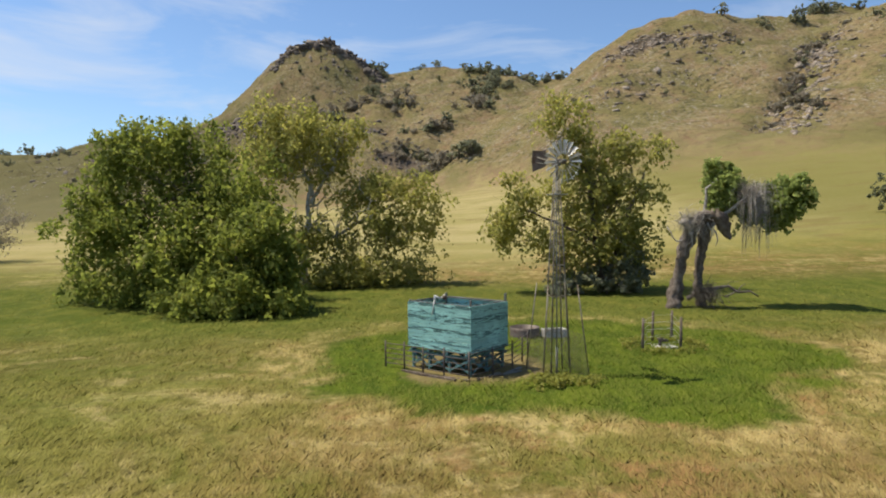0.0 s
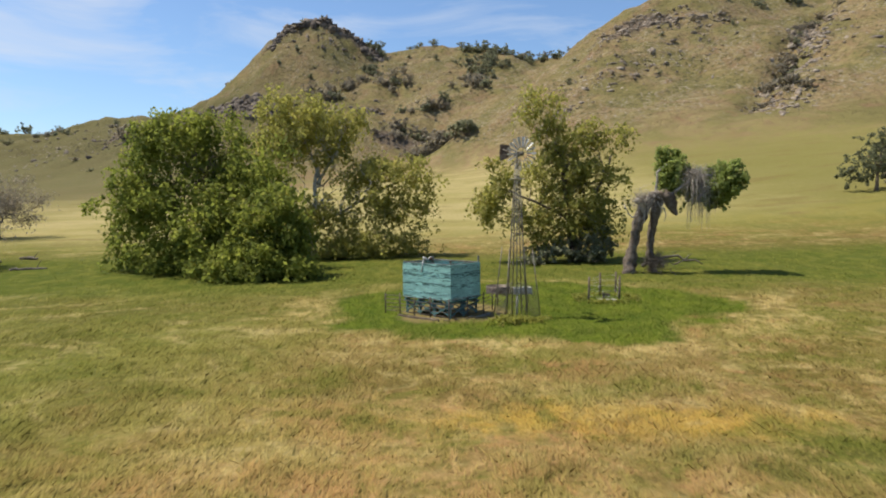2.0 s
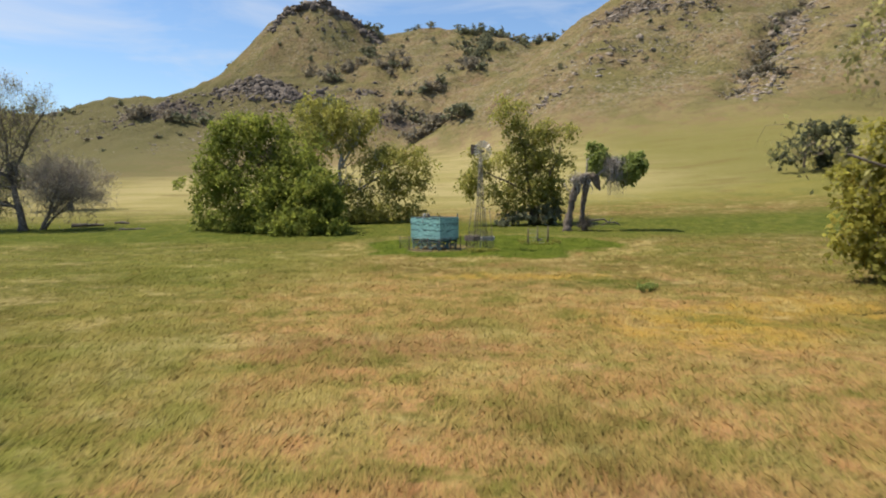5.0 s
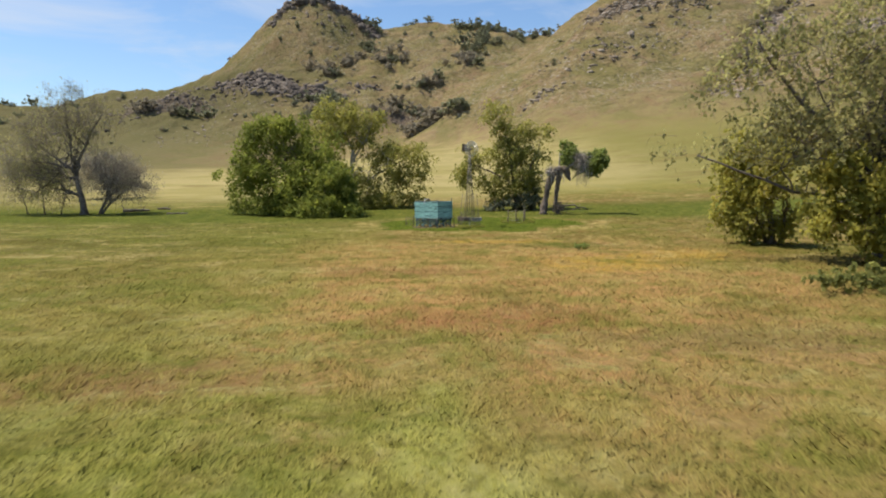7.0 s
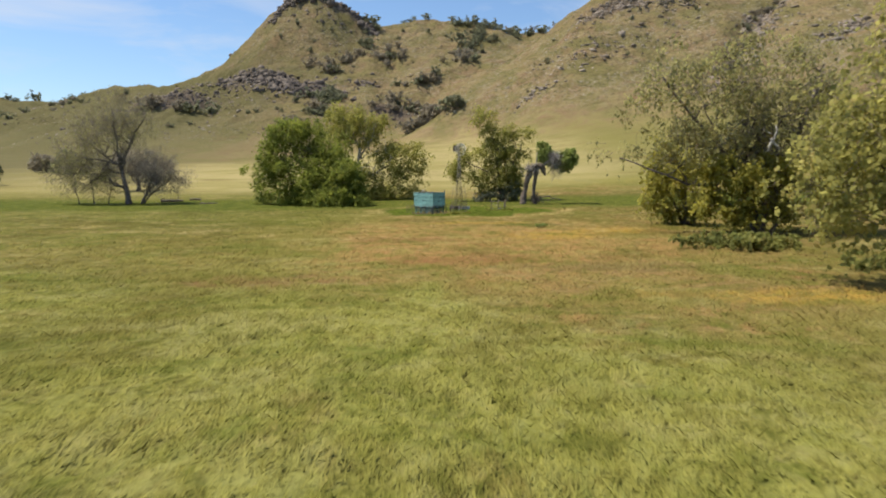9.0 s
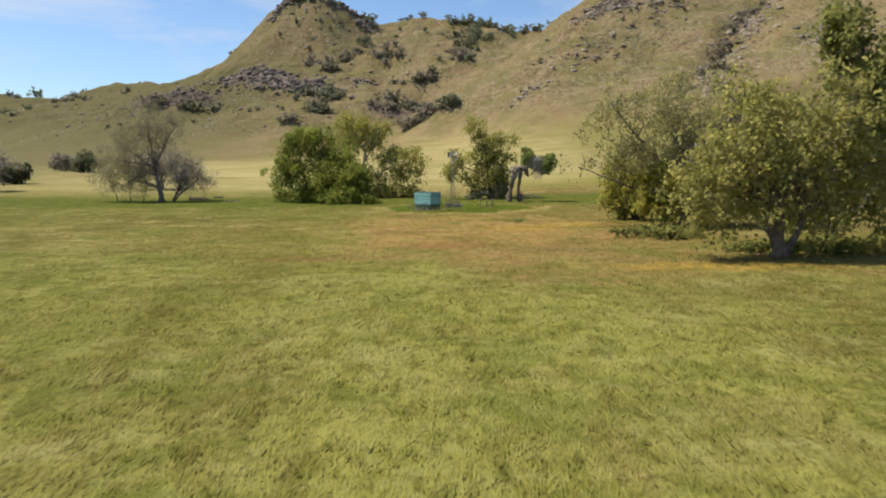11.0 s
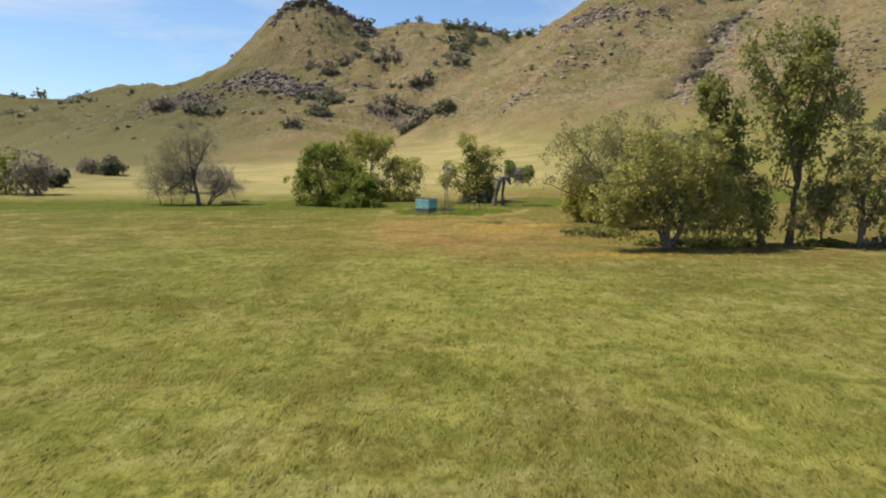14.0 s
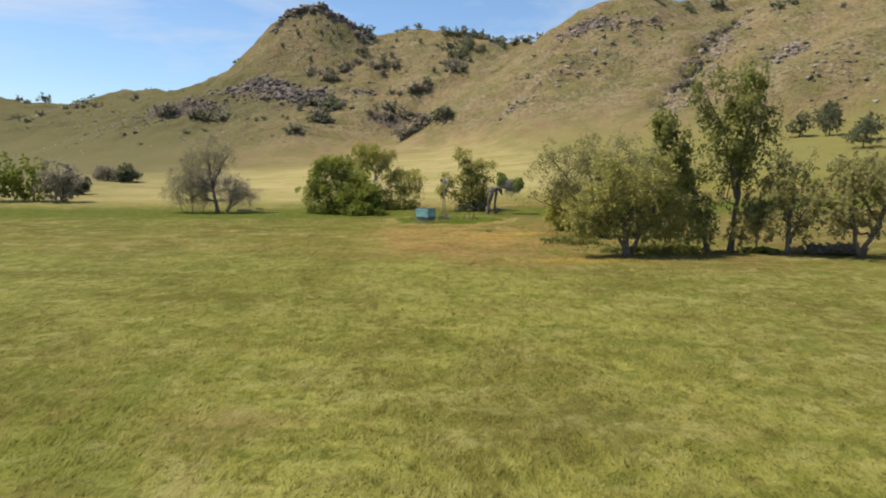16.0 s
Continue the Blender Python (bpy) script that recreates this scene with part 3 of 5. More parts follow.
def tube_arrays(points, radii, sides=6):
    pts, radii = np.asarray(points, float), np.asarray(radii, float)
    tang = np.gradient(pts, axis=0)
    tang /= np.linalg.norm(tang, axis=1, keepdims=True) + 1e-9
    ref = np.array([0.31, 0.95, 0.07]) if abs(tang[0][1]) < 0.8 else np.array([0.95, 0.2, 0.1])
    a = np.cross(tang, ref)
    a /= np.linalg.norm(a, axis=1, keepdims=True) + 1e-9
    b = np.cross(tang, a)
    ang = np.arange(sides) * 2 * np.pi / sides
    ring = pts[:, None] + radii[:, None, None] * (np.cos(ang)[None, :, None] * a[:, None] + np.sin(ang)[None, :, None] * b[:, None])
    v = ring.reshape(-1, 3)
    n = len(pts)
    i = np.arange(n - 1)[:, None] * sides
    j = np.arange(sides)[None]
    k = (j + 1) % sides
    f = np.stack([i + j, i + k, i + sides + k, i + sides + j], -1).reshape(-1, 4)
    caps = []
    tip = (n - 1) * sides
    for q in range(1, sides - 1, 2):
        caps.append([0, q, min(q + 1, sides - 1), min(q + 2, sides - 1)] if q + 2 < sides else [0, q, q + 1, q + 1][:4])
    ends = []
    for c in caps:
        if len(set(c)) == 4:
            ends += [[c[0], c[3], c[2], c[1]], [tip + c[0], tip + c[1], tip + c[2], tip + c[3]]]
    if ends:
        f = np.vstack([f, np.array(ends)])
    return v, f


def joined(pieces):
    vs, fs, off = [], [], 0
    for v, f in pieces:
        vs.append(v), fs.append(np.asarray(f) + off)
        off += len(v)
    return np.vstack(vs), np.vstack(fs)


def tubes(name, pieces, smooth=True):
    v, f = joined(pieces)
    return raw_mesh(name, v, f, smooth)


def bent(a, b, n, wander, rng, sag=0.0):
    a, b = np.asarray(a, float), np.asarray(b, float)
    u = np.linspace(0, 1, n)[:, None]
    p = a + (b - a) * u
    size = np.linalg.norm(b - a)
    off = rng.normal(0, 1, (n, 3)).cumsum(0)
    off = off - off[0] - (off[-1] - off[0]) * u
    p = p + off * wander * size / n
    p[:, 2] += sag * size * np.sin(u[:, 0] * np.pi)
    return p


def bar(size, m=None, bevel=0.0):
    bm = bmesh.new()
    bmesh.ops.create_cube(bm, size=1, matrix=Matrix.Diagonal((*size, 1)))
    if bevel:
        bmesh.ops.bevel(bm, geom=bm.edges[:], offset=bevel, segments=1, affect="EDGES")
    if m is not None:
        bm.transform(m)
    return bm


def rod(a, b, r, sides=8, r2=None):
    v, f = tube_arrays([a, [(p + q) / 2 for p, q in zip(a, b)], b], [r, (r + (r if r2 is None else r2)) / 2, r if r2 is None else r2], sides)
    return raw_mesh("rod", v, f, True)


# ---- plants ----
def leaf_cloud(blobs, count, size, rng, per=26, spread=0.75, droop=0.35, shell=0.35, core_share=0.4):
    """Small folded leaves on drooping sprays that fill ellipsoids (x, y, z, rx, ry, rz, weight)."""
    lumps = []
    for q in blobs:
        k = 15 + int(rng.random() * 7)
        for _ in range(k):
            d = rng.normal(0, 1, 3)
            d = d / np.linalg.norm(d) * rng.uniform(0.35, 1.2)
            f = rng.uniform(0.2, 0.5)
            lumps.append((q[0] + d[0] * q[3], q[1] + d[1] * q[4], max(q[2] + d[2] * q[5], 0.3), q[3] * f, q[4] * f, q[5] * f, q[6] * rng.choice([0.35, 0.8, 1.3])))
    blobs = [(*q[:6], q[6] * core_share) for q in blobs] + [(*q[:6], q[6] * 0.6) for q in lumps]
    weight = np.array([b[6] * (b[3] * b[4] * b[5]) ** 0.67 for b in blobs])
    weight = weight / weight.sum()
    clumps = max(8, count // per)
    which = rng.choice(len(blobs), clumps, p=weight)
    b = np.array([q[:6] for q in blobs])[which]
    d = rng.normal(0, 1, (clumps, 3))
    d /= np.linalg.norm(d, axis=1, keepdims=True)
    r = shell + (1 - shell) * rng.random(clumps) ** 0.6
    r = np.where(rng.random(clumps) < 0.25, rng.random(clumps) ** 0.5, r)
    c = b[:, :3] + d * r[:, None] * b[:, 3:6]
    # each spray runs outwards and bends down under its leaves
    run = d + rng.normal(0, 0.5, (clumps, 3)) - (0, 0, droop * 0.8)
    run /= np.linalg.norm(run, axis=1, keepdims=True)
    far = spread * (0.55 + 1.5 * rng.random(clumps) ** 1.6)
    share = rng.random(clumps) ** 0.8 + 0.25
    idx = rng.choice(clumps, clumps * per, p=share / share.sum())
    n = len(idx)
    u = rng.random(n) * 1.6 - 0.6
    off = rng.normal(0, 1, (n, 3))
    p = c[idx] + run[idx] * (far[idx] * u)[:, None] + off * (0.27 * spread * (1.1 - 0.4 * u))[:, None]
    p[:, 2] -= droop * far[idx] * np.maximum(u, 0) ** 2 * 1.1
    a = rng.normal(0, 0.8, (n, 3)) + run[idx] * 0.5
    a[:, 2] -= droop
    a /= np.linalg.norm(a, axis=1, keepdims=True)
    w = np.cross(a, rng.normal(0, 1, (n, 3)))
    w /= np.linalg.norm(w, axis=1, keepdims=True)
    up = np.cross(a, w)
    # leaves mostly face out of the crown and upwards
    out = off * 0.25 + d[idx] * 0.6 + (-0.12, 0, 0.5) + rng.normal(0, 0.45, (n, 3))
    out /= np.linalg.norm(out, axis=1, keepdims=True)
    w = np.where((np.einsum("ij,ij->i", up, out) > 0)[:, None], w, -w)
    up = np.cross(a, w)
    s = (size * (0.55 + 0.9 * rng.random(n)))[:, None]
    v = np.stack([p - a * s, p + w * s * 0.62 + up * s * 0.18, p + a * s, p - w * s * 0.62 + up * s * 0.18], 1).reshape(-1, 3)
    v[:, 2] = np.maximum(v[:, 2], 0.05)
    f = np.arange(n * 4).reshape(-1, 4)[:, ::-1]
    me = raw_mesh("crown", v, f)
    face = up * 0.75 + out * 0.5
    face /= np.linalg.norm(face, axis=1, keepdims=True)
    me.normals_split_custom_set(np.repeat(face, 4, axis=0))
    return me, c


def twig_cloud(centres, root, rng, count, length, r=0.02):
    """Thin bare twigs that fan out from points towards the outside of a crown."""
    pieces = []
    for i in rng.integers(0, len(centres), count):
        c = centres[i]
        d = c - root
        d = d / (np.linalg.norm(d) + 1e-6) + rng.normal(0, 0.55, 3)
        d /= np.linalg.norm(d)
        s = length * (0.5 + rng.random())
        a = c - d * s * 0.5
        pieces.append(tube_arrays(bent(a, c + d * s * 0.5, 4, 0.5, rng, 0.06), np.linspace(r, r * 0.3, 4), 3))
    v, f = joined(pieces)
    v[:, 2] = np.maximum(v[:, 2], 0.03)
    return raw_mesh("twigs", v, f)


def make_tree(name, label, x, y, blobs, stems, seed, leaf, bark, count, size, limbs=8, twigs=0, category="tree", group="",
              spread=0.75, per=26, droop=0.35, reach=0.9):
    """blobs and stems are local to the foot. stems: (foot xyz, top xyz, radius)."""
    rng = np.random.default_rng(seed)
    ob = thing(name, label, category, x, y, group=group)
    crown, centres = leaf_cloud(blobs, count, size, rng, per, spread, droop)
    part("crown", crown, leaf, ob)
    for foot, top, rad in stems:
        n = 9
        line = bent(foot, top, n, 0.15, rng)
        line[0, 2] -= 0.35
        taper = rad * np.linspace(1, 0.32, n) ** 0.8
        taper[0] *= 1.5
        part("trunk", tubes("trunk", [tube_arrays(line, taper, 10)]), bark, ob)
        for k in range(limbs):
            u = rng.uniform(0.28, 0.98)
            i = int(u * (n - 1))
            start = line[i]
            near = centres[rng.integers(0, len(centres), 7)]
            goal = near[np.argmin(np.linalg.norm(near - start - np.array([0, 0, 2.0]), axis=1))]
            goal = start + (goal - start) * reach
            r0 = taper[i] * rng.uniform(0.42, 0.68)
            path = bent(start, goal, 7, 0.75, rng, 0.10)
            pieces = [tube_arrays(path, r0 * np.linspace(1, 0.18, 7), 6)]
            for q in range(4):
                w = rng.integers(2, 6)
                g2 = centres[rng.integers(0, len(centres), 9)]
                g2 = g2[np.argmin(np.linalg.norm(g2 - path[w], axis=1))]
                pieces.append(tube_arrays(bent(path[w], g2, 5, 0.7, rng, 0.05), r0 * 0.42 * np.linspace(1, 0.2, 5), 4))
            part("limb", tubes("limb", pieces), bark, ob)
    if twigs:
        root = np.array(stems[0][1]) if stems else np.zeros(3)
        part("twig_mass", twig_cloud(centres, root * np.array([1, 1, 0.6]), rng, twigs, 2.2, 0.022), M_TWIG, ob)["kind"] = "stuff"
    return ob


# ---- the land ----
def spaced(stops):
    """Coordinates with a given step in each stretch: (from, to, step)."""
    out = []
    for a, b, s in stops:
        out += list(np.linspace(a, b, max(1, int(round((b - a) / s))), endpoint=False))
    return np.array(out + [stops[-1][1]])


gx = spaced([(-2600, -1000, 80), (-1000, -420, 8), (-420, -70, 3.6), (-70, 90, 1.6), (90, 460, 3.6), (460, 1000, 12), (1000, 2600, 80)])
gy = spaced([(-900, -260, 40), (-260, -175, 6), (-175, 70, 1.7), (70, 330, 3.6), (330, 880, 3.4), (880, 1200, 12), (1200, 4000, 100)])
GX, GY = np.meshgrid(gx, gy)
GZ = land(GX.ravel(), GY.ravel())
nx, ny = len(gx), len(gy)
ii = (np.arange(ny - 1)[:, None] * nx + np.arange(nx - 1)[None]).ravel()
me = raw_mesh("ground", np.stack([GX.ravel(), GY.ravel(), GZ], 1), np.stack([ii, ii + 1, ii + nx + 1, ii + nx], 1), True)
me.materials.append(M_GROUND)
tagged(new("ground", me), "rolling dry and green spring grassland rising to bare rocky hills", "ground", kind="structure")


def grass_field(name, label, boxes, seed, tall, wide):
    """Tufts of a few bent blades; boxes: middle x, spread of x, y0, y1, count."""
    rng = np.random.default_rng(seed)
    xs, ys = [], []
    for mx, sx, y0, y1, n in boxes:
        xs.append(rng.normal(mx, sx, n)), ys.append(rng.uniform(y0, y1, n) + rng.normal(0, 9, n))
    x, y = np.concatenate(xs), np.concatenate(ys)
    keep = fbm(x * 0.35, y * 0.35, 3, 41) + rng.normal(0, 0.25, len(x)) > -0.3
    keep &= ~((np.abs(x - 0.2) < 3.6) & (np.abs(y - 2.6) < 3.2))
    x, y = x[keep], y[keep]
    z = land(x, y)
    verts = []
    sward = 1 + 0.9 * fbm(x * 0.15, y * 0.15, 2, 43) + 1.3 * fbm(x * 0.8, y * 0.8, 2, 47)
    for b in range(3):
        n = len(x)
        a = rng.normal(-0.2, 0.5, n)
        h = tall * rng.uniform(0.5, 1.25, n) * np.clip(sward, 0.35, 2.0)
        w = wide * rng.uniform(0.6, 1.3, n)
        lean = h * rng.uniform(0.9, 2.2, n)
        d = rng.normal(1.35, 0.8, n)
        px, py = x + rng.normal(0, 0.10, n), y + rng.normal(0, 0.10, n)
        tri = np.stack([np.stack([px - np.cos(a) * w, py - np.sin(a) * w, z - 0.03], 1),
                        np.stack([px + np.cos(a) * w, py + np.sin(a) * w, z - 0.03], 1),
                        np.stack([px + np.cos(d) * lean, py + np.sin(d) * lean, z + h], 1)], 1)
        turn = np.cross(tri[:, 1] - tri[:, 0], tri[:, 2] - tri[:, 0])[:, 2] < 0
        tri[turn] = tri[turn][:, ::-1]
        verts.append(tri)
    v = np.stack(verts, 1).reshape(-1, 3)
    me = raw_mesh(name, v, np.arange(len(v)).reshape(-1, 3))
    me.materials.append(M_BLADE)
    up = rng.normal(0, 0.28, (len(v) // 3, 3)) + (0, 0, 1)
    me.normals_split_custom_set(np.repeat(up / np.linalg.norm(up, axis=1, keepdims=True), 3, axis=0))
    return tagged(new(name, me), label, "grass", kind="stuff")


grass_field("meadow_grass", "tufts of mixed green and straw-coloured meadow grass", [(3, 16, -36, 16, 100000), (2, 15, -145, -30, 190000), (0, 60, -150, 50, 60000)], 5, 0.17, 0.036)


# ---- rocks of the hills ----
def rock_shape(rng, sub=1):
    bm = bmesh.new()
    bmesh.ops.create_icosphere(bm, subdivisions=sub, radius=1)
    v = np.array([q.co[:] for q in bm.verts])
    f = np.array([[q.index for q in p.verts] for p in bm.faces])
    bm.free()
    v = v / np.max(np.abs(v), axis=1, keepdims=True) * 0.55 + v * 0.35
    k = rng.normal(0, 1, (6, 3))
    k /= np.linalg.norm(k, axis=1, keepdims=True)
    for d in k:
        s = v @ d
        lim = rng.uniform(0.12, 0.62)
        v = v - np.outer(np.maximum(s - lim, 0), d)
    q, _ = np.linalg.qr(rng.normal(0, 1, (3, 3)))
    return (v * (1 + 0.10 * rng.normal(0, 1, (len(v), 1)))) @ q.T * 1.25, f


def rock_field(name, label, patches, seed, stone, tall, big=1.0):
    """Angular boulders; patches: x, y, rx, ry, turn, count, smallest, largest."""
    rng = np.random.default_rng(seed)
    shapes = [rock_shape(rng) for _ in range(14)]
    out = []
    for px, py, rx, ry, turn, n, lo, hi in patches:
        c, s = math.cos(radians(turn)), math.sin(radians(turn))
        q = rng.normal(0, 0.5, (n, 2)) * (rx, ry)
        x, y = px + c * q[:, 0] - s * q[:, 1], py + s * q[:, 0] + c * q[:, 1]
        z = land(x, y)
        for i in range(n):
            v, f = shapes[rng.integers(14)]
            r = big * (0.8 * lo + (hi - lo) * rng.random() ** 3)
            a = rng.uniform(0, 6.28)
            m = np.array([[math.cos(a), -math.sin(a), 0], [math.sin(a), math.cos(a), 0], [0, 0, 1]])
            w = (v * (r * rng.uniform(0.8, 2.0), r * rng.uniform(0.7, 1.1), r * tall * rng.uniform(0.45, 1.15))) @ m.T
            out.append((w + (x[i], y[i], z[i] - 0.22 * r), f))
    v, f = joined(out)
    me = raw_mesh(name, v, f)
    me.materials.append(stone)
    return tagged(new(name, me), label, "rocks", kind="stuff")


rock_field("outcrop_rocks", "dark weathered boulders of the crag below the peak", [
    (-182, 568, 66, 34, -14, 1250, 1.0, 5.4), (-146, 565, 33, 30, -20, 560, 1.2, 6.0), (-168, 542, 38, 22, -18, 640, 1.0, 5.0), (-262, 520, 66, 24, 20, 442, 0.8, 3.6), (-290, 500, 44, 30, 30, 204, 0.8, 3.0),
    (-172, 757, 37, 5, 4, 255, 2.4, 9.0), (-130, 766, 33, 9, -22, 340, 2.0, 8.0), (-222, 752, 19, 8, 30, 153, 1.6, 6.0), (-160, 735, 44, 20, 0, 102, 1.0, 4.0),
    (-290, 770, 15, 8, 40, 68, 1.4, 5.0), (-54, 500, 24, 14, 20, 90, 0.8, 3.0), (-95, 595, 24, 16, 0, 136, 1.0, 4.0)], 11, M_ROCK, 1.05, 0.92)
rock_field("slope_rocks", "pale boulders and rubble scattered on the grassy slope", [
    (150, 497, 37, 14, 10, 391, 0.9, 4.4), (196, 486, 33, 12, 0, 187, 0.9, 4.0), (165, 440, 66, 40, 0, 323, 0.6, 3.2), (112, 424, 39, 34, 0, 221, 0.6, 3.2),
    (233, 396, 17, 62, -34, 612, 0.7, 3.4), (184, 322, 15, 34, -36, 340, 0.7, 3.0), (212, 384, 6, 66, -38, 420, 0.7, 2.8), (270, 460, 7, 50, -40, 300, 0.8, 3.2), (281, 464, 17, 60, -38, 374, 0.9, 4.0), (320, 420, 66, 60, 0, 187, 0.6, 3.0),
    (68, 374, 22, 9, 10, 102, 0.8, 3.4), (280, 356, 28, 12, 30, 289, 1.0, 4.6), (284, 295, 44, 24, 10, 187, 0.8, 3.6), (-200, 420, 66, 26, 0, 230, 0.6, 2.0), (-330, 470, 90, 50, 20, 420, 0.6, 2.2), (-420, 620, 110, 70, 0, 380, 0.8, 2.8), (-556, 742, 44, 12, 0, 255, 1.2, 5.0),
    (-330, 560, 66, 40, 0, 204, 0.6, 2.8), (-90, 690, 99, 60, 0, 187, 0.7, 3.0), (-500, 720, 176, 70, 0, 272, 0.8, 3.4), (-285, 560, 70, 60, 25, 520, 0.7, 3.2), (-215, 500, 80, 50, 0, 260, 0.6, 2.8)], 12, M_STONE, 0.8, 0.78)


# ---- shrubs and oaks of the hills ----
def shrub(seed, leaf, w, h, count=700, size=0.40):
    rng = np.random.default_rng(seed)
    ob = thing("shrub", "", "shrub", 0, 0, z=0)
    blobs = []
    for k in range(6):
        a = rng.uniform(0, 6.28)
        d = rng.uniform(0.1, 0.6) * w
        blobs.append((math.cos(a) * d, math.sin(a) * d, h * rng.uniform(0.3, 0.7), w * 0.45, w * 0.45, h * 0.36, 1))
    crown, c = leaf_cloud(blobs, count, size, rng, 18, 0.5, 0.2)
    part("crown", crown, leaf, ob)
    part("stem", tubes("stem", [tube_arrays(bent((0, 0, -0.5), c[rng.integers(len(c))], 5, 0.4, rng), np.linspace(0.22, 0.05, 5), 5) for _ in range(5)]), M_BARK_GREY, ob)
    return ob


SHRUBS = [shrub(70 + i, lf, w, h) for i, (lf, w, h) in enumerate([(M_LEAF_DARK, 4.0, 4.6), (M_LEAF_DARK, 5.0, 5.2), (M_LEAF_GREY, 4.4, 4.2), (M_LEAF_DARK, 4.4, 6.4), (M_LEAF_GREY, 5.2, 4.6)])]
SHRUB_LABEL = ["dark green live oak bush on the hillside", "broad dark oak scrub on the hillside", "grey leafless brush on the hillside", "tall dark oak on the hillside", "grey-brown brush growing among rocks"]
rng = np.random.default_rng(8)
placed = [False] * len(SHRUBS)


def plant(kind, x, y, s):
    m = pose(x, y, ground(x, y) - 0.2, 0, 0, rng.uniform(0, 360)) @ Matrix.Diagonal((s * rng.uniform(0.9, 1.25), s, s * rng.uniform(0.8, 1.15), 1))
    ob = SHRUBS[kind]
    if placed[kind]:
        ob = copy_thing(ob, m)
    else:
        ob.matrix_basis = m
        placed[kind] = True
    tagged(ob, SHRUB_LABEL[kind], "shrub", "hillside shrubs")


# groves: x, y, spread x, spread y, turn, count, size, kinds
for px, py, rx, ry, turn, n, s, kinds in [
        (36, 727, 26, 30, 20, 22, 1.5, (0, 1, 3)), (16, 640, 14, 40, -20, 14, 1.3, (0, 2, 4)), (50, 785, 44, 16, 0, 14, 1.6, (0, 1, 3)), (80, 800, 40, 16, 0, 9, 1.5, (0, 3, 4)),
        (-60, 815, 50, 8, 0, 5, 1.4, (0, 1)), (140, 790, 34, 10, 10, 7, 1.5, (0, 3)), (-110, 772, 22, 6, -30, 9, 1.3, (0, 1)), (-106, 714, 12, 18, 0, 5, 1.2, (0,)),
        (-26, 580, 20, 12, 0, 9, 1.4, (4, 2, 0)), (-73, 661, 18, 22, 20, 9, 1.4, (4, 0, 2)), (-121, 664, 18, 10, 0, 6, 1.5, (4, 2)), (-154, 657, 12, 10, 0, 4, 1.4, (4, 2)), (-133, 640, 14, 10, 0, 4, 1.4, (0, 4)),
        (-123, 530, 14, 20, 0, 14, 1.5, (0, 1, 3)), (-118, 475, 16, 14, 0, 12, 1.3, (0, 1, 4)), (-138, 430, 10, 8, 0, 4, 1.0, (0, 4)), (-170, 480, 30, 20, 0, 4, 0.6, (0,)),
        (7, 429, 7, 5, 0, 4, 1.9, (1, 0)), (-18, 450, 26, 9, 15, 9, 1.5, (4, 2)), (-30, 525, 20, 9, 0, 8, 1.5, (4, 2, 0)), (-50, 500, 22, 9, 0, 3, 1.3, (4, 2)), (-283, 640, 14, 6, 0, 3, 1.7, (1,)), (-280, 491, 12, 5, 0, 4, 1.6, (2, 4)), (-245, 486, 22, 6, 0, 6, 1.2, (2, 4, 0)), (-235, 440, 50, 22, 0, 5, 0.6, (0, 2)),
        (225, 400, 5, 66, -38, 16, 0.7, (2, 4, 0)), (285, 480, 5, 40, -40, 8, 0.8, (0, 4)), (186, 330, 14, 26, -36, 6, 0.9, (4, 2)), (289, 545, 40, 10, 8, 5, 1.5, (0, 3)), (390, 640, 40, 16, 20, 8, 1.8, (3, 0, 1)),
        (330, 430, 80, 60, 0, 8, 0.9, (0, 2)), (-640, 885, 240, 16, 2, 26, 1.7, (0, 1, 3)), (-520, 720, 130, 70, 0, 24, 1.0, (0, 2)), (160, 440, 90, 70, 0, 8, 0.6, (0, 2)),
        (-54, 750, 50, 20, 0, 6, 0.9, (0,)), (-165, 700, 40, 30, 0, 5, 0.8, (0,)), (-195, 764, 16, 4, 0, 2, 0.9, (0,)), (-460, 838, 6, 3, 0, 1, 1.4, (0,))]:
    c, s_ = math.cos(radians(turn)), math.sin(radians(turn))
    for k in range(n):
        u, v = rng.normal(0, 0.55, 2) * (rx, ry)
        plant(int(rng.choice(kinds)), px + c * u - s_ * v, py + s_ * u + c * v, s * rng.uniform(0.65, 1.25))


# ---- trees of the valley ----
make_tree("broad_tree", "large dense green tree with branches drooping to the grass", -28, 30,
          [(-3.1, 0, 13.6, 4.6, 3.8, 3, 1), (1.5, 1, 12.8, 4.2, 4.2, 4.2, 1), (-5.7, -1, 8.6, 4.3, 4.2, 4, 1), (1.3, -2, 6.7, 5.6, 5.3, 5, 1.2), (6.3, -1, 8.3, 3.8, 4.3, 4.8, 1), (-7.7, -1, 3.5, 2.7, 3.1, 3.5, 0.7), (-1.5, -4, 2.1, 5.1, 3.8, 2.6, 1), (-1.1, 0, 16, 2.7, 2, 1.4, 0.6), (-11.9, 0, 7.1, 1.8, 1.2, 0.6, 0.25), (6.3, -4, 3.1, 4.1, 3.8, 3.6, 1)],
          [((0, 0, 0), (1, 1, 11), 0.5), ((-1, 1, 0), (-4, 0, 9), 0.35)], 21, M_LEAF_OAK, M_BARK, 36000, 0.21, 7, group="creek trees", spread=1.0, per=18, droop=0.5)
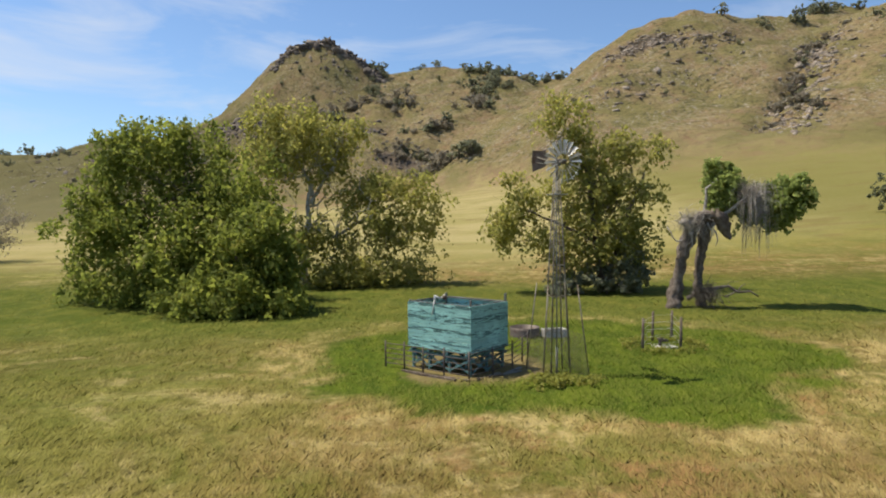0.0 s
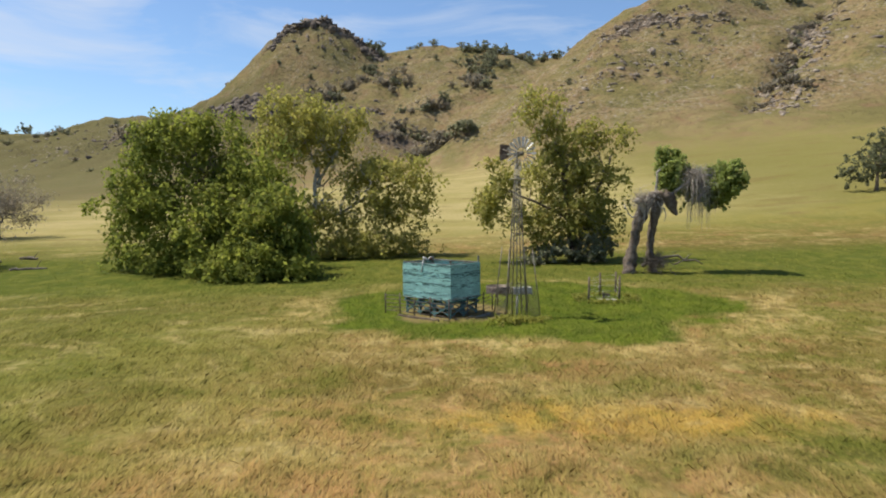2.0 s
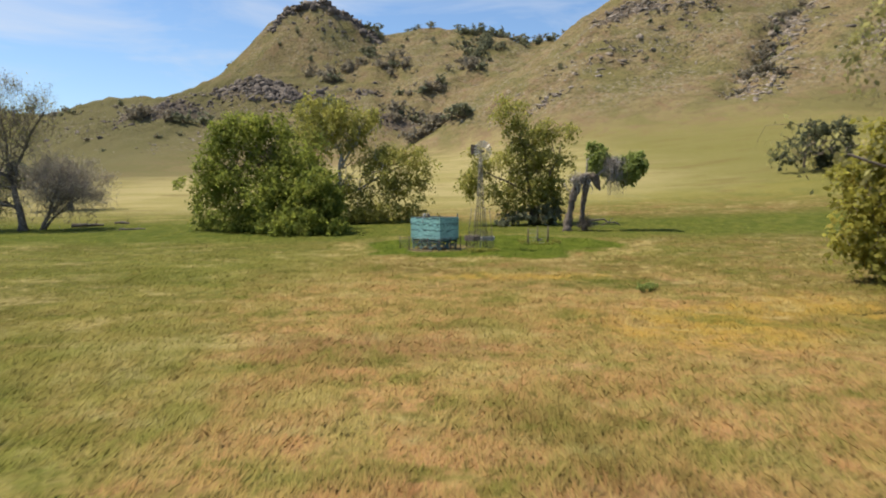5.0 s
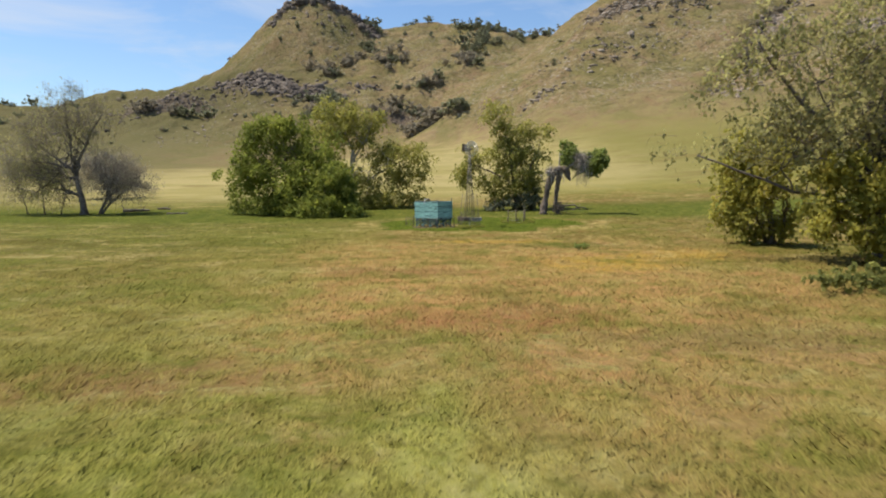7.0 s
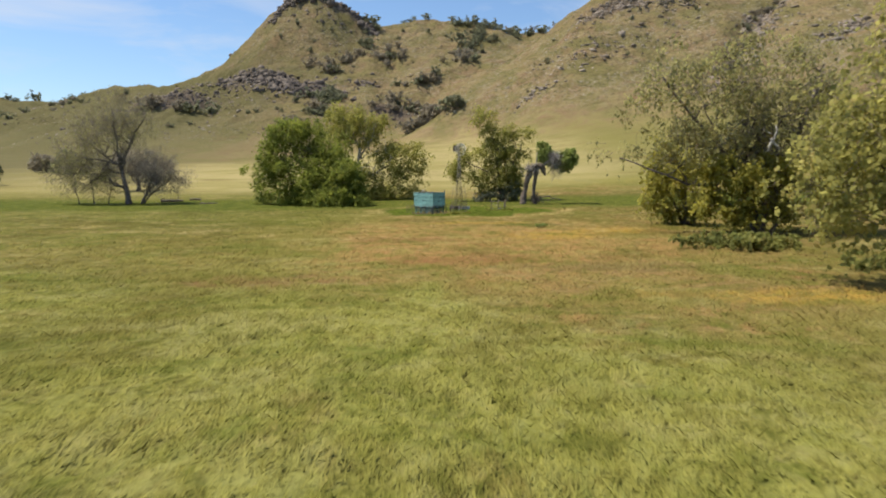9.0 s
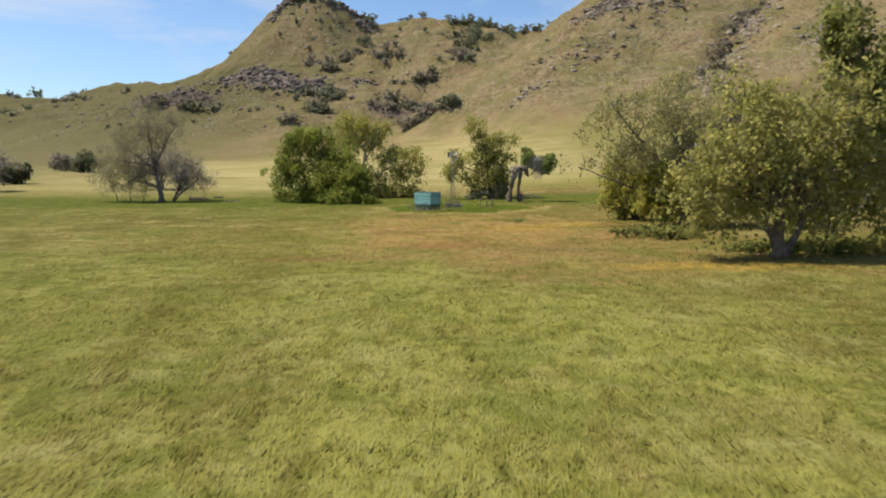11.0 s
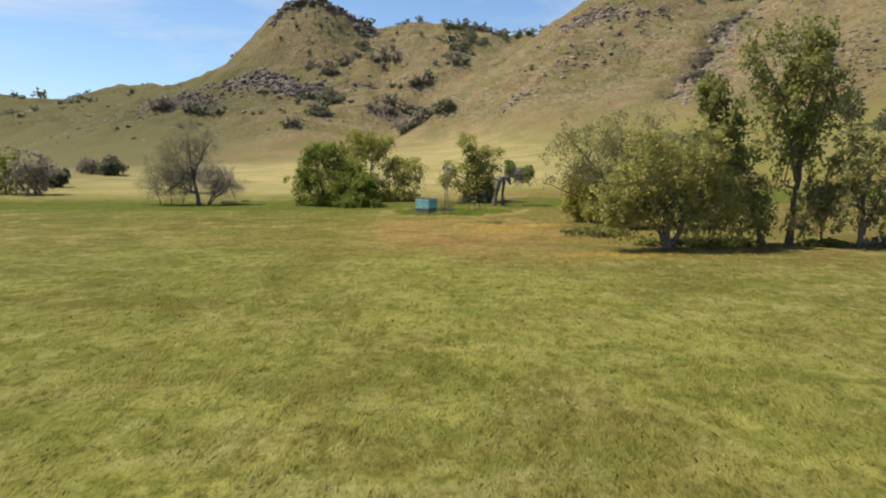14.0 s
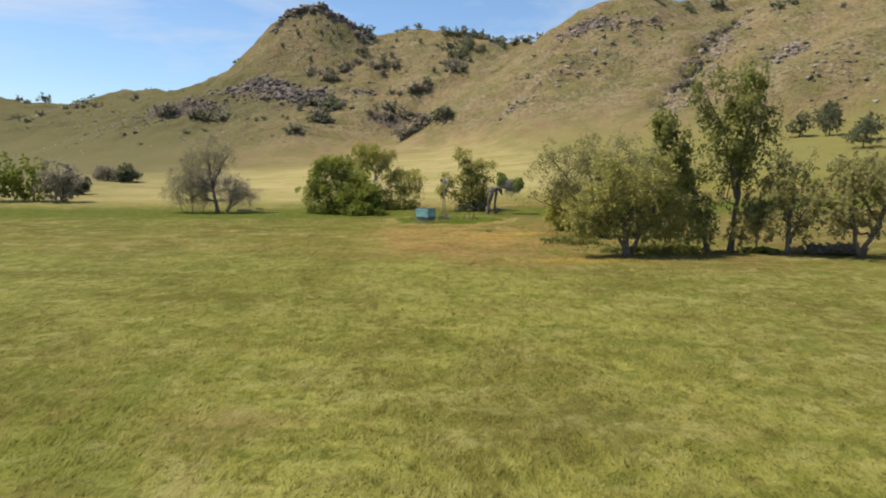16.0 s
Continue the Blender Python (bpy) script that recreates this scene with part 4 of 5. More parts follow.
make_tree("low_tree", "low spreading green tree with leaves down to the ground", -18, 23,
          [(-0.4, -2, 1.7, 3.5, 2.9, 2.3, 1), (2.3, 0, 3.9, 2.2, 2.6, 3.1, 0.9), (-2.4, -3, 1.4, 3.6, 2.7, 1.8, 1), (0.2, 0, 6.3, 2.6, 2.8, 2.9, 0.9), (-5.1, -2, 0.8, 2.8, 2.1, 1.4, 0.7), (3.6, -3, 0.9, 2, 1.7, 1.3, 0.7)],
          [((0, 0, 0), (-2, 0, 6), 0.28)], 22, M_LEAF_OAK, M_BARK, 15000, 0.21, 6, group="creek trees", spread=0.95, per=18, droop=0.5)
make_tree("sycamore", "tall open sycamore with white limbs and young leaves", -16, 42,
          [(-6.4, 0, 18.8, 2.6, 2.9, 3.1, 1), (-3.3, 1, 18.2, 3.3, 3.1, 3, 1.1), (-3.5, -1, 14.4, 3.9, 3.5, 3.2, 1), (0.9, 0, 16.7, 3.2, 3, 2.7, 1), (3.2, 0, 18, 1.6, 1.5, 1.4, 0.6), (-7.4, -2, 13.1, 2.9, 3, 3.2, 0.8), (1.1, 2, 13.4, 2.5, 2.1, 1.7, 0.5), (7.5, -1, 11.4, 3.5, 2.8, 2, 0.9), (10.9, 0, 10.2, 3.1, 2.7, 2.3, 0.8), (7.4, -1, 6.6, 3.9, 3.2, 2.6, 0.8), (12.2, 0, 5.9, 1.4, 2.5, 3.6, 0.5), (3.9, 1, 9.9, 2.6, 2.6, 2.6, 0.6), (4.3, -2, 2.8, 3.5, 3.2, 2.9, 0.7), (1.3, -3, 0.4, 3.8, 3.1, 2.5, 0.7), (-3.1, -3, 3.5, 2.8, 3.1, 3.5, 0.6), (8.2, 0, 2, 2.9, 2.8, 2.6, 0.5), (6.3, -3, -0.6, 3.8, 2.8, 1.8, 0.6), (-0.5, -3, 4.2, 3.1, 3.1, 3.1, 0.6), (1.8, -2, 6.6, 2.9, 2.9, 2.9, 0.5), (3.4, -4, 1.6, 3.7, 2.8, 1.6, 0.7), (10, -2, 1.6, 3.2, 2.5, 1.6, 0.5)],
          [((-2.6, 0, 0), (-1.7, 0.2, 11.5), 0.46), ((-1.8, 0.2, 9.5), (1.0, -0.4, 13.6), 0.24), ((-1.7, 0.2, 10.5), (-5.5, 0.5, 18.5), 0.22), ((0.8, -0.4, 13.2), (2.2, -0.4, 17), 0.16), ((-2.0, 0, 4.4), (10.5, -1.0, 10.0), 0.2)], 23, M_LEAF_SYC, M_BARK_PALE, 28000, 0.2, 4, 160, group="creek trees", spread=1.0, per=15, droop=0.6)
make_tree("sycamore", "tall ragged sycamore standing behind the windmill", 12.5, 33,
          [(-3.6, 0, 17.8, 1.7, 1.7, 1.8, 0.9), (-1.5, 0, 16.9, 2.1, 2.1, 2.1, 0.9), (0.5, 0, 13.8, 2.8, 2.5, 2.2, 1), (3.2, 0, 14.3, 2.5, 2, 1.6, 0.8), (6, 0, 14.2, 2, 1.6, 1.2, 0.6), (-2.6, 0, 12.8, 2.1, 2.2, 2.2, 0.7), (-7.1, 0, 9.7, 2.3, 2.2, 2.1, 0.9), (-8.5, 0, 6.6, 2.1, 2.1, 2.1, 0.8), (-6.3, 0, 6, 2.3, 2.2, 2.1, 0.7), (-0.7, 0, 9.4, 3.4, 3.1, 2.8, 1), (3.5, 0, 10.5, 2.8, 2.5, 2.2, 0.8), (1.3, 0, 4.9, 4.2, 3.5, 2.8, 1), (-2.1, 0, 3.8, 2.5, 2.7, 2.8, 0.7), (4.6, 0, 6.5, 2.5, 2.5, 2.5, 0.7), (6.3, 0, 9.9, 1.6, 1.4, 1.2, 0.5)],
          [((1.5, 0, 0), (-1.0, 0, 13.5), 0.42), ((1.6, 0, 1.2), (5.2, 0, 12), 0.28), ((0.9, 0, 4.6), (-7.0, 0, 8.2), 0.2)], 24, M_LEAF_SYC, M_BARK, 16500, 0.2, 5, 260, group="creek trees", spread=0.95, per=15, droop=0.6)
make_tree("brush", "dark tangled brush at the foot of the sycamore", 13.5, 31,
          [(0, 0, 1.4, 3.2, 2.4, 1.5, 1), (-4, 0, 1.1, 2.4, 2, 1.2, 1), (2.5, 1, 2.2, 2.2, 2, 2.0, 1)], [((0, 0, 0), (0.4, 0, 2.2), 0.08)], 25, M_LEAF_DARK, M_BARK, 5200, 0.2, 5, 40, category="shrub", group="creek brush", spread=0.4)

# the broken old tree
def gnarled(points, radii, seed, sides=14, rings=26):
    """A trunk with ridged, knotty bark."""
    r = np.random.default_rng(seed)
    points, radii = np.asarray(points, float), np.asarray(radii, float)
    t, u = np.linspace(0, 1, len(points)), np.linspace(0, 1, rings)
    line = np.stack([np.interp(u, t, points[:, k]) for k in range(3)], 1) + r.normal(0, 0.035, (rings, 3))
    v, f = tube_arrays(line, np.interp(u, t, radii), sides)
    ring = v.reshape(rings, sides, 3)
    ridge = 1 + 0.22 * r.normal(0, 1, (1, sides, 1)) + 0.17 * r.normal(0, 1, (rings, sides, 1))
    return (line[:, None] + (ring - line[:, None]) * np.clip(ridge, 0.55, 1.6)).reshape(-1, 3), f


old = thing("broken_tree", "half-dead broken old tree with hanging twigs and green tufts", "tree", 17.0, 22.0)
rng = np.random.default_rng(31)
line = np.array([(-0.1, 0, -0.4), (0.0, 0, 0.6), (0.3, 0.1, 2.2), (0.55, 0.1, 3.8), (0.9, 0, 5.2), (1.35, -0.1, 6.6), (2.2, -0.2, 7.4), (3.1, -0.3, 7.5)])
part("trunk", tubes("trunk", [gnarled(line, [0.90, 0.54, 0.40, 0.40, 0.50, 0.44, 0.48, 0.40], 42)]), M_BARK_OLD, old)
line = np.array([(2.5, 0.6, -0.3), (2.2, 0.6, 1.5), (2.1, 0.5, 3.2), (2.35, 0.3, 5.0), (2.7, 0.0, 7.2)])
part("trunk", tubes("trunk", [gnarled(line, [0.38, 0.30, 0.27, 0.33, 0.42], 30)]), M_BARK_OLD, old)
part("broken_limb", tubes("broken_limb", [gnarled([(2.7, -0.2, 7.5), (3.3, -0.4, 7.3), (3.7, -0.5, 6.5), (4.2, -0.6, 5.5)], [0.45, 0.52, 0.40, 0.10], 33, 12, 12)]), M_BARK, old, "dark splintered limb")
part("broken_limb", tubes("broken_limb", [gnarled([(1.3, -0.1, 6.4), (0.7, -0.4, 7.0), (0.2, -0.5, 6.9)], [0.36, 0.30, 0.12], 34, 10, 8)]), M_DEADWOOD, old, "pale stripped limb stub")
for k in range(9):
    a = np.array((rng.uniform(0.9, 3.2), -0.45, rng.uniform(6.2, 7.9)))
    part("bark_strip", tubes("bark_strip", [tube_arrays(bent(a, a + (rng.normal(-0.2, 0.4), rng.normal(-0.15, 0.1), -rng.uniform(0.6, 1.6)), 5, 0.5, rng), 0.09 * np.linspace(1, 0.3, 5), 5)]), M_DEADWOOD, old, "pale peeling strip of bark")
for a, b, r in (((2.6, -0.2, 7.2), (3.4, 0, 10.4), 0.2), ((2.9, -0.2, 7.5), (6.2, -0.3, 9.8), 0.19), ((5.8, -0.3, 9.6), (9.4, -0.2, 9.0), 0.14), ((1.3, 0, 6.4), (0.3, -0.2, 7.8), 0.12), ((0.9, 0, 5.0), (-0.6, 0.2, 6.6), 0.09)):
    part("limb", tubes("limb", [tube_arrays(bent(a, b, 6, 0.5, rng), r * np.linspace(1, 0.4, 6), 7)]), M_DEADWOOD, old)
for c, n, s in (((3.3, 0.3, 9.3), 10000, (2.3, 2.0, 1.9)), ((7.9, -0.1, 8.9), 14000, (2.4, 2.2, 2.6))):
    blobs = [(c[0] + rng.normal(0, 0.38) * s[0], c[1] + rng.normal(0, 0.4), c[2] + rng.normal(0, 0.34) * s[2], s[0] * 0.6, s[1] * 0.6, s[2] * 0.6, 1) for _ in range(5)]
    part("leaf_tuft", leaf_cloud(blobs, n, 0.15, rng, 20, 0.4, 0.2)[0], M_LEAF_LIME, old, "fresh green tuft of leaves")


def hanging(n, lo, hi, length, r=0.022):
    out = []
    for _ in range(n):
        a = np.array([rng.uniform(lo[k], hi[k]) for k in range(3)])
        d = rng.normal(0, 0.4, 3) + (0.15, 0, 0)
        s = length * rng.uniform(0.4, 1.2)
        p = np.array([a, a + d * 0.5 + (0, 0, 0.1 * s), a + d * 0.9 - (0, 0, 0.35 * s), a + d - (0, 0, 0.95 * s)])
        out.append(tube_arrays(p, [r, r * 0.8, r * 0.6, r * 0.3], 3))
    return tubes("twigs", out)


def twig_fan(n, c, size, fall, r):
    """Fine dead twigs that spray from a limb and bend down."""
    out = []
    for _ in range(n):
        d = rng.normal(0, 1, 3) * size
        a = np.array(c) + d * 0.2 + rng.normal(0, 0.35, 3)
        e = np.array(c) + d + rng.normal(0, 0.3, 3)
        out.append(tube_arrays(np.array([a, (a + e) / 2 + (0, 0, 0.25), e, e + d * 0.12 - (0, 0, fall * rng.uniform(0.2, 1.0))]), [r, r * 0.8, r * 0.6, r * 0.3], 3))
    return tubes("twigs", out)


part("dead_twig_mass", twig_fan(380, (5.7, -0.7, 9.1), (0.75, 0.6, 0.6), 2.4, 0.017), M_DEADWOOD, old, "bleached bare fan of twigs")["kind"] = "stuff"
part("dead_twig_mass", hanging(130, (5.4, -1.2, 6.8), (7.4, 0.6, 8.4), 2.6, 0.02), M_DEADWOOD, old, "bleached bare hanging twigs")["kind"] = "stuff"
part("dead_twig_mass", twig_fan(240, (1.1, -0.3, 6.9), (0.55, 0.45, 0.5), 0.8, 0.018), M_DEADWOOD, old, "bleached twigs round the broken crown")["kind"] = "stuff"
part("dead_twig_mass", twig_fan(380, (2.4, -0.4, 1.0), (0.75, 0.6, 0.5), 0.3, 0.015), M_BARK_GREY, old, "grey tangle of fallen twigs")["kind"] = "stuff"

log = thing("fallen_branch", "bare fallen branch lying on the grass by the broken tree", "branch", 20.5, 24.5)
part("limb", tubes("limb", [tube_arrays(bent((-1.5, 0.2, 0.3), (4.2, -0.6, 0.55), 8, 0.5, rng, 0.05), 0.2 * np.linspace(1, 0.3, 8), 7), tube_arrays(bent((1.6, 0, 0.5), (3.6, 0.6, 1.5), 5, 0.4, rng), 0.08 * np.linspace(1, 0.3, 5), 5)]), M_BARK_GREY, log)

for k, (x, y, a, n, r) in enumerate(((-58.5, 36, 28, 4.6, 0.32), (-55.0, 40, -20, 3.2, 0.22), (-48, 30, 30, 3.6, 0.15))):
    ob = thing("fallen_log", "dark fallen log lying in the creek grass", "log", x, y, turn=a, group="fallen logs")
    part("trunk", tubes("trunk", [gnarled([(-n / 2, 0, r * 0.6), (0, 0.15, r * 0.8), (n / 2, 0, r * 0.7)], [r, r * 0.9, r * 0.5], 300 + k, 9, 14)]), M_BARK_GREY, ob)
    part("branch", tubes("branch", [tube_arrays(bent((n * 0.2, 0.1, r), (n * 0.36, 0.5, r + 0.9), 5, 0.4, rng), 0.3 * r * np.linspace(1, 0.3, 5), 5)]), M_BARK_GREY, ob)

# bare trees up the creek
make_tree("bare_tree", "tall nearly leafless tree with thin wispy branches", -65, 30,
          [(-2.5, 0, 19.0, 4.2, 3.4, 3.4, 0.8), (4.0, 0, 18.0, 3.4, 2.6, 3.4, 0.8), (-7.0, 0, 15.5, 5.0, 3.6, 4.0, 0.9), (0.5, 0, 14, 5.0, 3.6, 3.6, 0.7), (-11.0, 0, 10.5, 5.0, 3.6, 4.0, 0.9), (-6, 0, 8, 5, 3.6, 4, 0.8), (-12, 0, 5, 4.6, 3.6, 3, 0.8), (-1.2, 0, 22.4, 1.6, 1.4, 1.2, 0.5)],
          [((0, 0, 0), (-1.2, 0, 10.5), 0.62), ((-1.0, 0, 9.4), (-2.4, 0, 20.0), 0.24), ((-0.8, 0, 8.8), (4.4, 0, 18.0), 0.26), ((-0.7, 0, 7.6), (-9.5, 0, 14.0), 0.2)], 41, M_LEAF_BROWN, M_BARK_GREY, 5500, 0.13, 6, 2800, group="bare creek trees", spread=1.6, per=3)
make_tree("bare_tree", "rounded grey leafless tree with dense fine branches", -59.5, 31,
          [(0, 0, 7.5, 5.6, 5, 4.6, 1), (2.5, 0, 4.6, 5.2, 4, 3.6, 1), (-2, 0, 10, 3.5, 3.5, 2.6, 0.6)], [((-3.2, 0, 0), (0, 0, 7.5), 0.3), ((-3.0, 0, 0.2), (3.4, 0, 5.5), 0.2)], 42, M_LEAF_GREY, M_BARK_GREY, 3000, 0.13, 12, 1700, group="bare creek trees", spread=1.4, per=4)
make_tree("bare_tree", "straggling thin tree with scattered pale green leaves", -73, 31,
          [(0, 0, 7, 5.6, 4, 4.0, 1), (-4.5, 0, 6, 4.6, 4, 3.6, 1), (4.5, 0, 5.0, 3.8, 3, 3.6, 1), (0, 0, 2.5, 6, 3, 2.2, 0.8)], [((0, 0, 0), (-0.6, 0, 6), 0.14), ((-3, 0, 0), (-4.8, 0, 6), 0.11), ((3, 0, 0), (4.6, 0, 5), 0.10)], 43, M_LEAF_BROWN, M_BARK_GREY, 4200, 0.13, 7, 700, group="bare creek trees", spread=1.6, per=5)
make_tree("bare_tree", "spreading leafless grey oak on the valley floor", -85, 74,
          [(0, 0, 8, 7, 6, 4.2, 1), (-6, 0, 7, 5, 5, 3.8, 1), (5, 0, 5.5, 4, 4, 3.2, 1)], [((0, 0, 0), (-0.5, 0, 7), 0.55)], 44, M_LEAF_GREY, M_BARK_GREY, 5600, 0.18, 14, 2200, group="bare creek trees", spread=1.4, per=5)
for k, (x, y, h, w) in enumerate(((-134, 66, 16.0, 7.0), (-147, 70, 17.0, 7.5), (-161, 70, 18.0, 8.5), (-148, 98, 8.0, 5.0), (-158, 160, 9, 6), (-171, 166, 8, 7))):
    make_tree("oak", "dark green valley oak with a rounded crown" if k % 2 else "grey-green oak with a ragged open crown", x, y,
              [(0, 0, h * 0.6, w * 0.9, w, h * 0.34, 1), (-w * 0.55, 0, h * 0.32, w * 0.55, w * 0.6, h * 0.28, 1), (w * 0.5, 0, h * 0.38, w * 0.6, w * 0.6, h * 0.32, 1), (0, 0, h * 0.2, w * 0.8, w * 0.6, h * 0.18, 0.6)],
              [((0, 0, 0), (0.4, 0, h * 0.6), 0.4)], 50 + k, (M_LEAF_GREY, M_LEAF_OAK, M_LEAF_OAK, M_LEAF_HAZED, M_LEAF_HAZED, M_LEAF_GREY)[k], M_BARK_GREY, 9500, 0.28, 6, 60, group="valley oaks")
for k, (x, y, h, w) in enumerate(((92, 101, 16, 5.6), (100, 100, 14, 4.0), (104, 108, 7, 4), (206, 197, 16, 5.5), (219, 191, 20, 6), (246, 236, 15, 6), (234, 222, 15, 6), (203, 138, 16, 7), (222, 165, 15, 7))):
    make_tree("oak", "dark oak standing on the grassy slope", x, y,
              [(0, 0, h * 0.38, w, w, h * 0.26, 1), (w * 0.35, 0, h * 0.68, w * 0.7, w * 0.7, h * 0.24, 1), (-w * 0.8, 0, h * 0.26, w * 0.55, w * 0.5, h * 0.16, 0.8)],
              [((0, 0, 0), (0.8, 0, h * 0.6), 0.4)], 60 + k, M_LEAF_GREY if k == 2 else M_LEAF_HAZED, M_BARK, 6500, 0.27, 6, 40, group="slope oaks")

# grove beside the meadow
make_tree("grove_tree", "narrow drooping yellow-green tree at the edge of the grove", 32.2, -22.6,
          [(-2.6, 0, 8.6, 1.7, 1.5, 1.4, 0.8), (-3.3, 1, 5.6, 1.7, 2, 2.4, 0.9), (-1.4, -1, 6.2, 2, 2.1, 2.3, 1), (-2.6, 0, 2.2, 1.9, 1.8, 1.7, 0.8), (0.5, 0, 1.9, 1.7, 1.5, 1.4, 0.7), (0.8, 0, 9.1, 1.1, 1.1, 1, 0.5), (-4.8, 0, 3.8, 0.8, 1.4, 2.1, 0.4)],
          [((0, 0, 0), (-0.6, 0, 6.5), 0.32), ((0.6, -0.4, 0), (0.9, -0.6, 5.5), 0.2), ((-0.4, 0.3, 0.4), (-3.4, 0.4, 5.5), 0.16)], 71, M_LEAF_YELLOW, M_BARK, 7500, 0.2, 6, 160, group="grove trees", spread=0.75, per=15, droop=0.6)
make_tree("grove_tree", "low bushy yellow-green tree beside the grey-green tree", 35, -36,
          [(-5, 0, 6.7, 1.4, 1.4, 1.3, 0.9), (-2.6, -1, 5.2, 1.8, 1.8, 1.8, 1), (1.4, 1, 6.2, 1.5, 1.7, 1.8, 0.9), (-5.6, 0, 3.5, 1.7, 1.5, 1.4, 0.9), (-2.9, -1, 2.3, 1.9, 1.5, 1.1, 0.9), (1.5, 0, 3, 1.5, 1.4, 1.4, 0.8), (-3.6, 0, 7.7, 0.9, 0.8, 0.7, 0.5)],
          [((0, 0, 0), (-0.5, 0, 5.0), 0.3), ((0.5, -0.4, 0), (3.0, -0.6, 5), 0.2)], 70, M_LEAF_YELLOW, M_BARK, 9500, 0.2, 6, 90, group="grove trees", spread=0.7, per=15, droop=0.6)
make_tree("grove_tree", "big thinly leaved grey-green tree with bare upper branches", 35.5, -33,
          [(-9, 0, 14.5, 5.0, 4.5, 4.8, 0.4), (-3, 0, 15, 5, 5, 4.6, 0.6), (4, 0, 14.5, 6, 6, 5, 1), (-6, 0, 9.5, 4.5, 5, 3.4, 0.6), (2, 0, 9.0, 6.5, 6, 4.4, 0.9), (9, 0, 10, 5, 5, 5, 0.8), (-13, 1, 8.5, 4.5, 3, 1.2, 0.25), (5, 1, 4, 6, 4, 3.0, 0.5)],
          [((0, 0, 0), (-1.5, 0.5, 12), 0.6), ((0.4, 0, 1), (5.5, 0, 15), 0.4), ((-0.5, 0, 4), (-10.5, 0, 16.5), 0.24), ((-1, 0, 3), (-14.5, 0.5, 8), 0.16)], 72, M_LEAF_BROWN, M_BARK_GREY, 23000, 0.18, 9, 1500, group="grove trees", spread=1.0, per=16, droop=0.5)
snag = thing("dead_limb", "bleached white dead limb caught in the grey-green tree", "branch", 34.0, -38.2, z=ground(35.5, -33) + 9.2)
part("limb", tubes("limb", [tube_arrays(bent((0, 0, -0.8), (0.4, -0.2, 1.7), 5, 0.5, rng), 0.16 * np.linspace(1, 0.4, 5), 6), tube_arrays(bent((0.1, -0.1, 0.4), (1.0, -0.1, -0.7), 4, 0.5, rng), 0.14 * np.linspace(1, 0.5, 4), 6), tube_arrays(bent((0.2, -0.1, 0.8), (-0.7, 0, 1.4), 4, 0.5, rng), 0.06 * np.linspace(1, 0.4, 4), 5)]), M_BARK_PALE, snag)
make_tree("grove_tree", "spreading young-leaved tree with a stout dark trunk", 33, -62.5,
          [(-3, 0, 12.9, 3.8, 3.1, 2.5, 0.8), (1, 0, 11, 3.5, 3.5, 3.5, 0.9), (5.1, 0, 13.3, 2.5, 2.8, 3.1, 0.7), (-4.3, 0, 8.7, 4.2, 3.9, 3.5, 0.9), (0, 0, 6.4, 3.9, 3.5, 3.1, 0.8), (4.6, 0, 8, 3.5, 3.7, 3.9, 0.9), (-6.4, -1, 5.3, 3.8, 3.1, 2.5, 0.9), (8.1, 0, 7.6, 2.9, 3.2, 3.5, 0.7), (9.1, 0, 4.1, 3.1, 2.5, 1.9, 0.5), (2.7, 0, 15.2, 1.7, 1.7, 1.7, 0.4)],
          [((0, 0, 0), (-1, 0, 8), 0.6), ((0.4, 0, 0.8), (5, 0.5, 9), 0.34), ((-0.3, 0, 1.2), (-4.6, 0, 7), 0.28)], 73, M_LEAF_RUSTY, M_BARK, 18500, 0.2, 8, 700, group="grove trees", spread=1.05, per=16, droop=0.6)
make_tree("poplar", "leaning slender cottonwood with ragged foliage", 47.2, -59.3,
          [(-7.9, 0, 19.9, 2, 2.3, 2.5, 1), (-9, 0, 21.4, 1.1, 1.4, 1.7, 0.7), (-6.4, 0, 16, 2.1, 2.5, 2.9, 1), (-4.2, 0, 11.7, 2.1, 2.6, 3, 0.9), (-1.9, 0, 7.3, 2.1, 2.4, 2.7, 0.8), (-5.7, 0, 13.3, 1.8, 1.8, 1.8, 0.6), (-0.1, 0, 3.7, 1.9, 2, 2.1, 0.4)],
          [((0, 0, 0), (-6.6, 0, 21), 0.34)], 74, M_LEAF_POPLAR, M_BARK_GREY, 7500, 0.24, 8, 160, group="grove trees", spread=0.95, per=14, droop=0.7, reach=0.95)
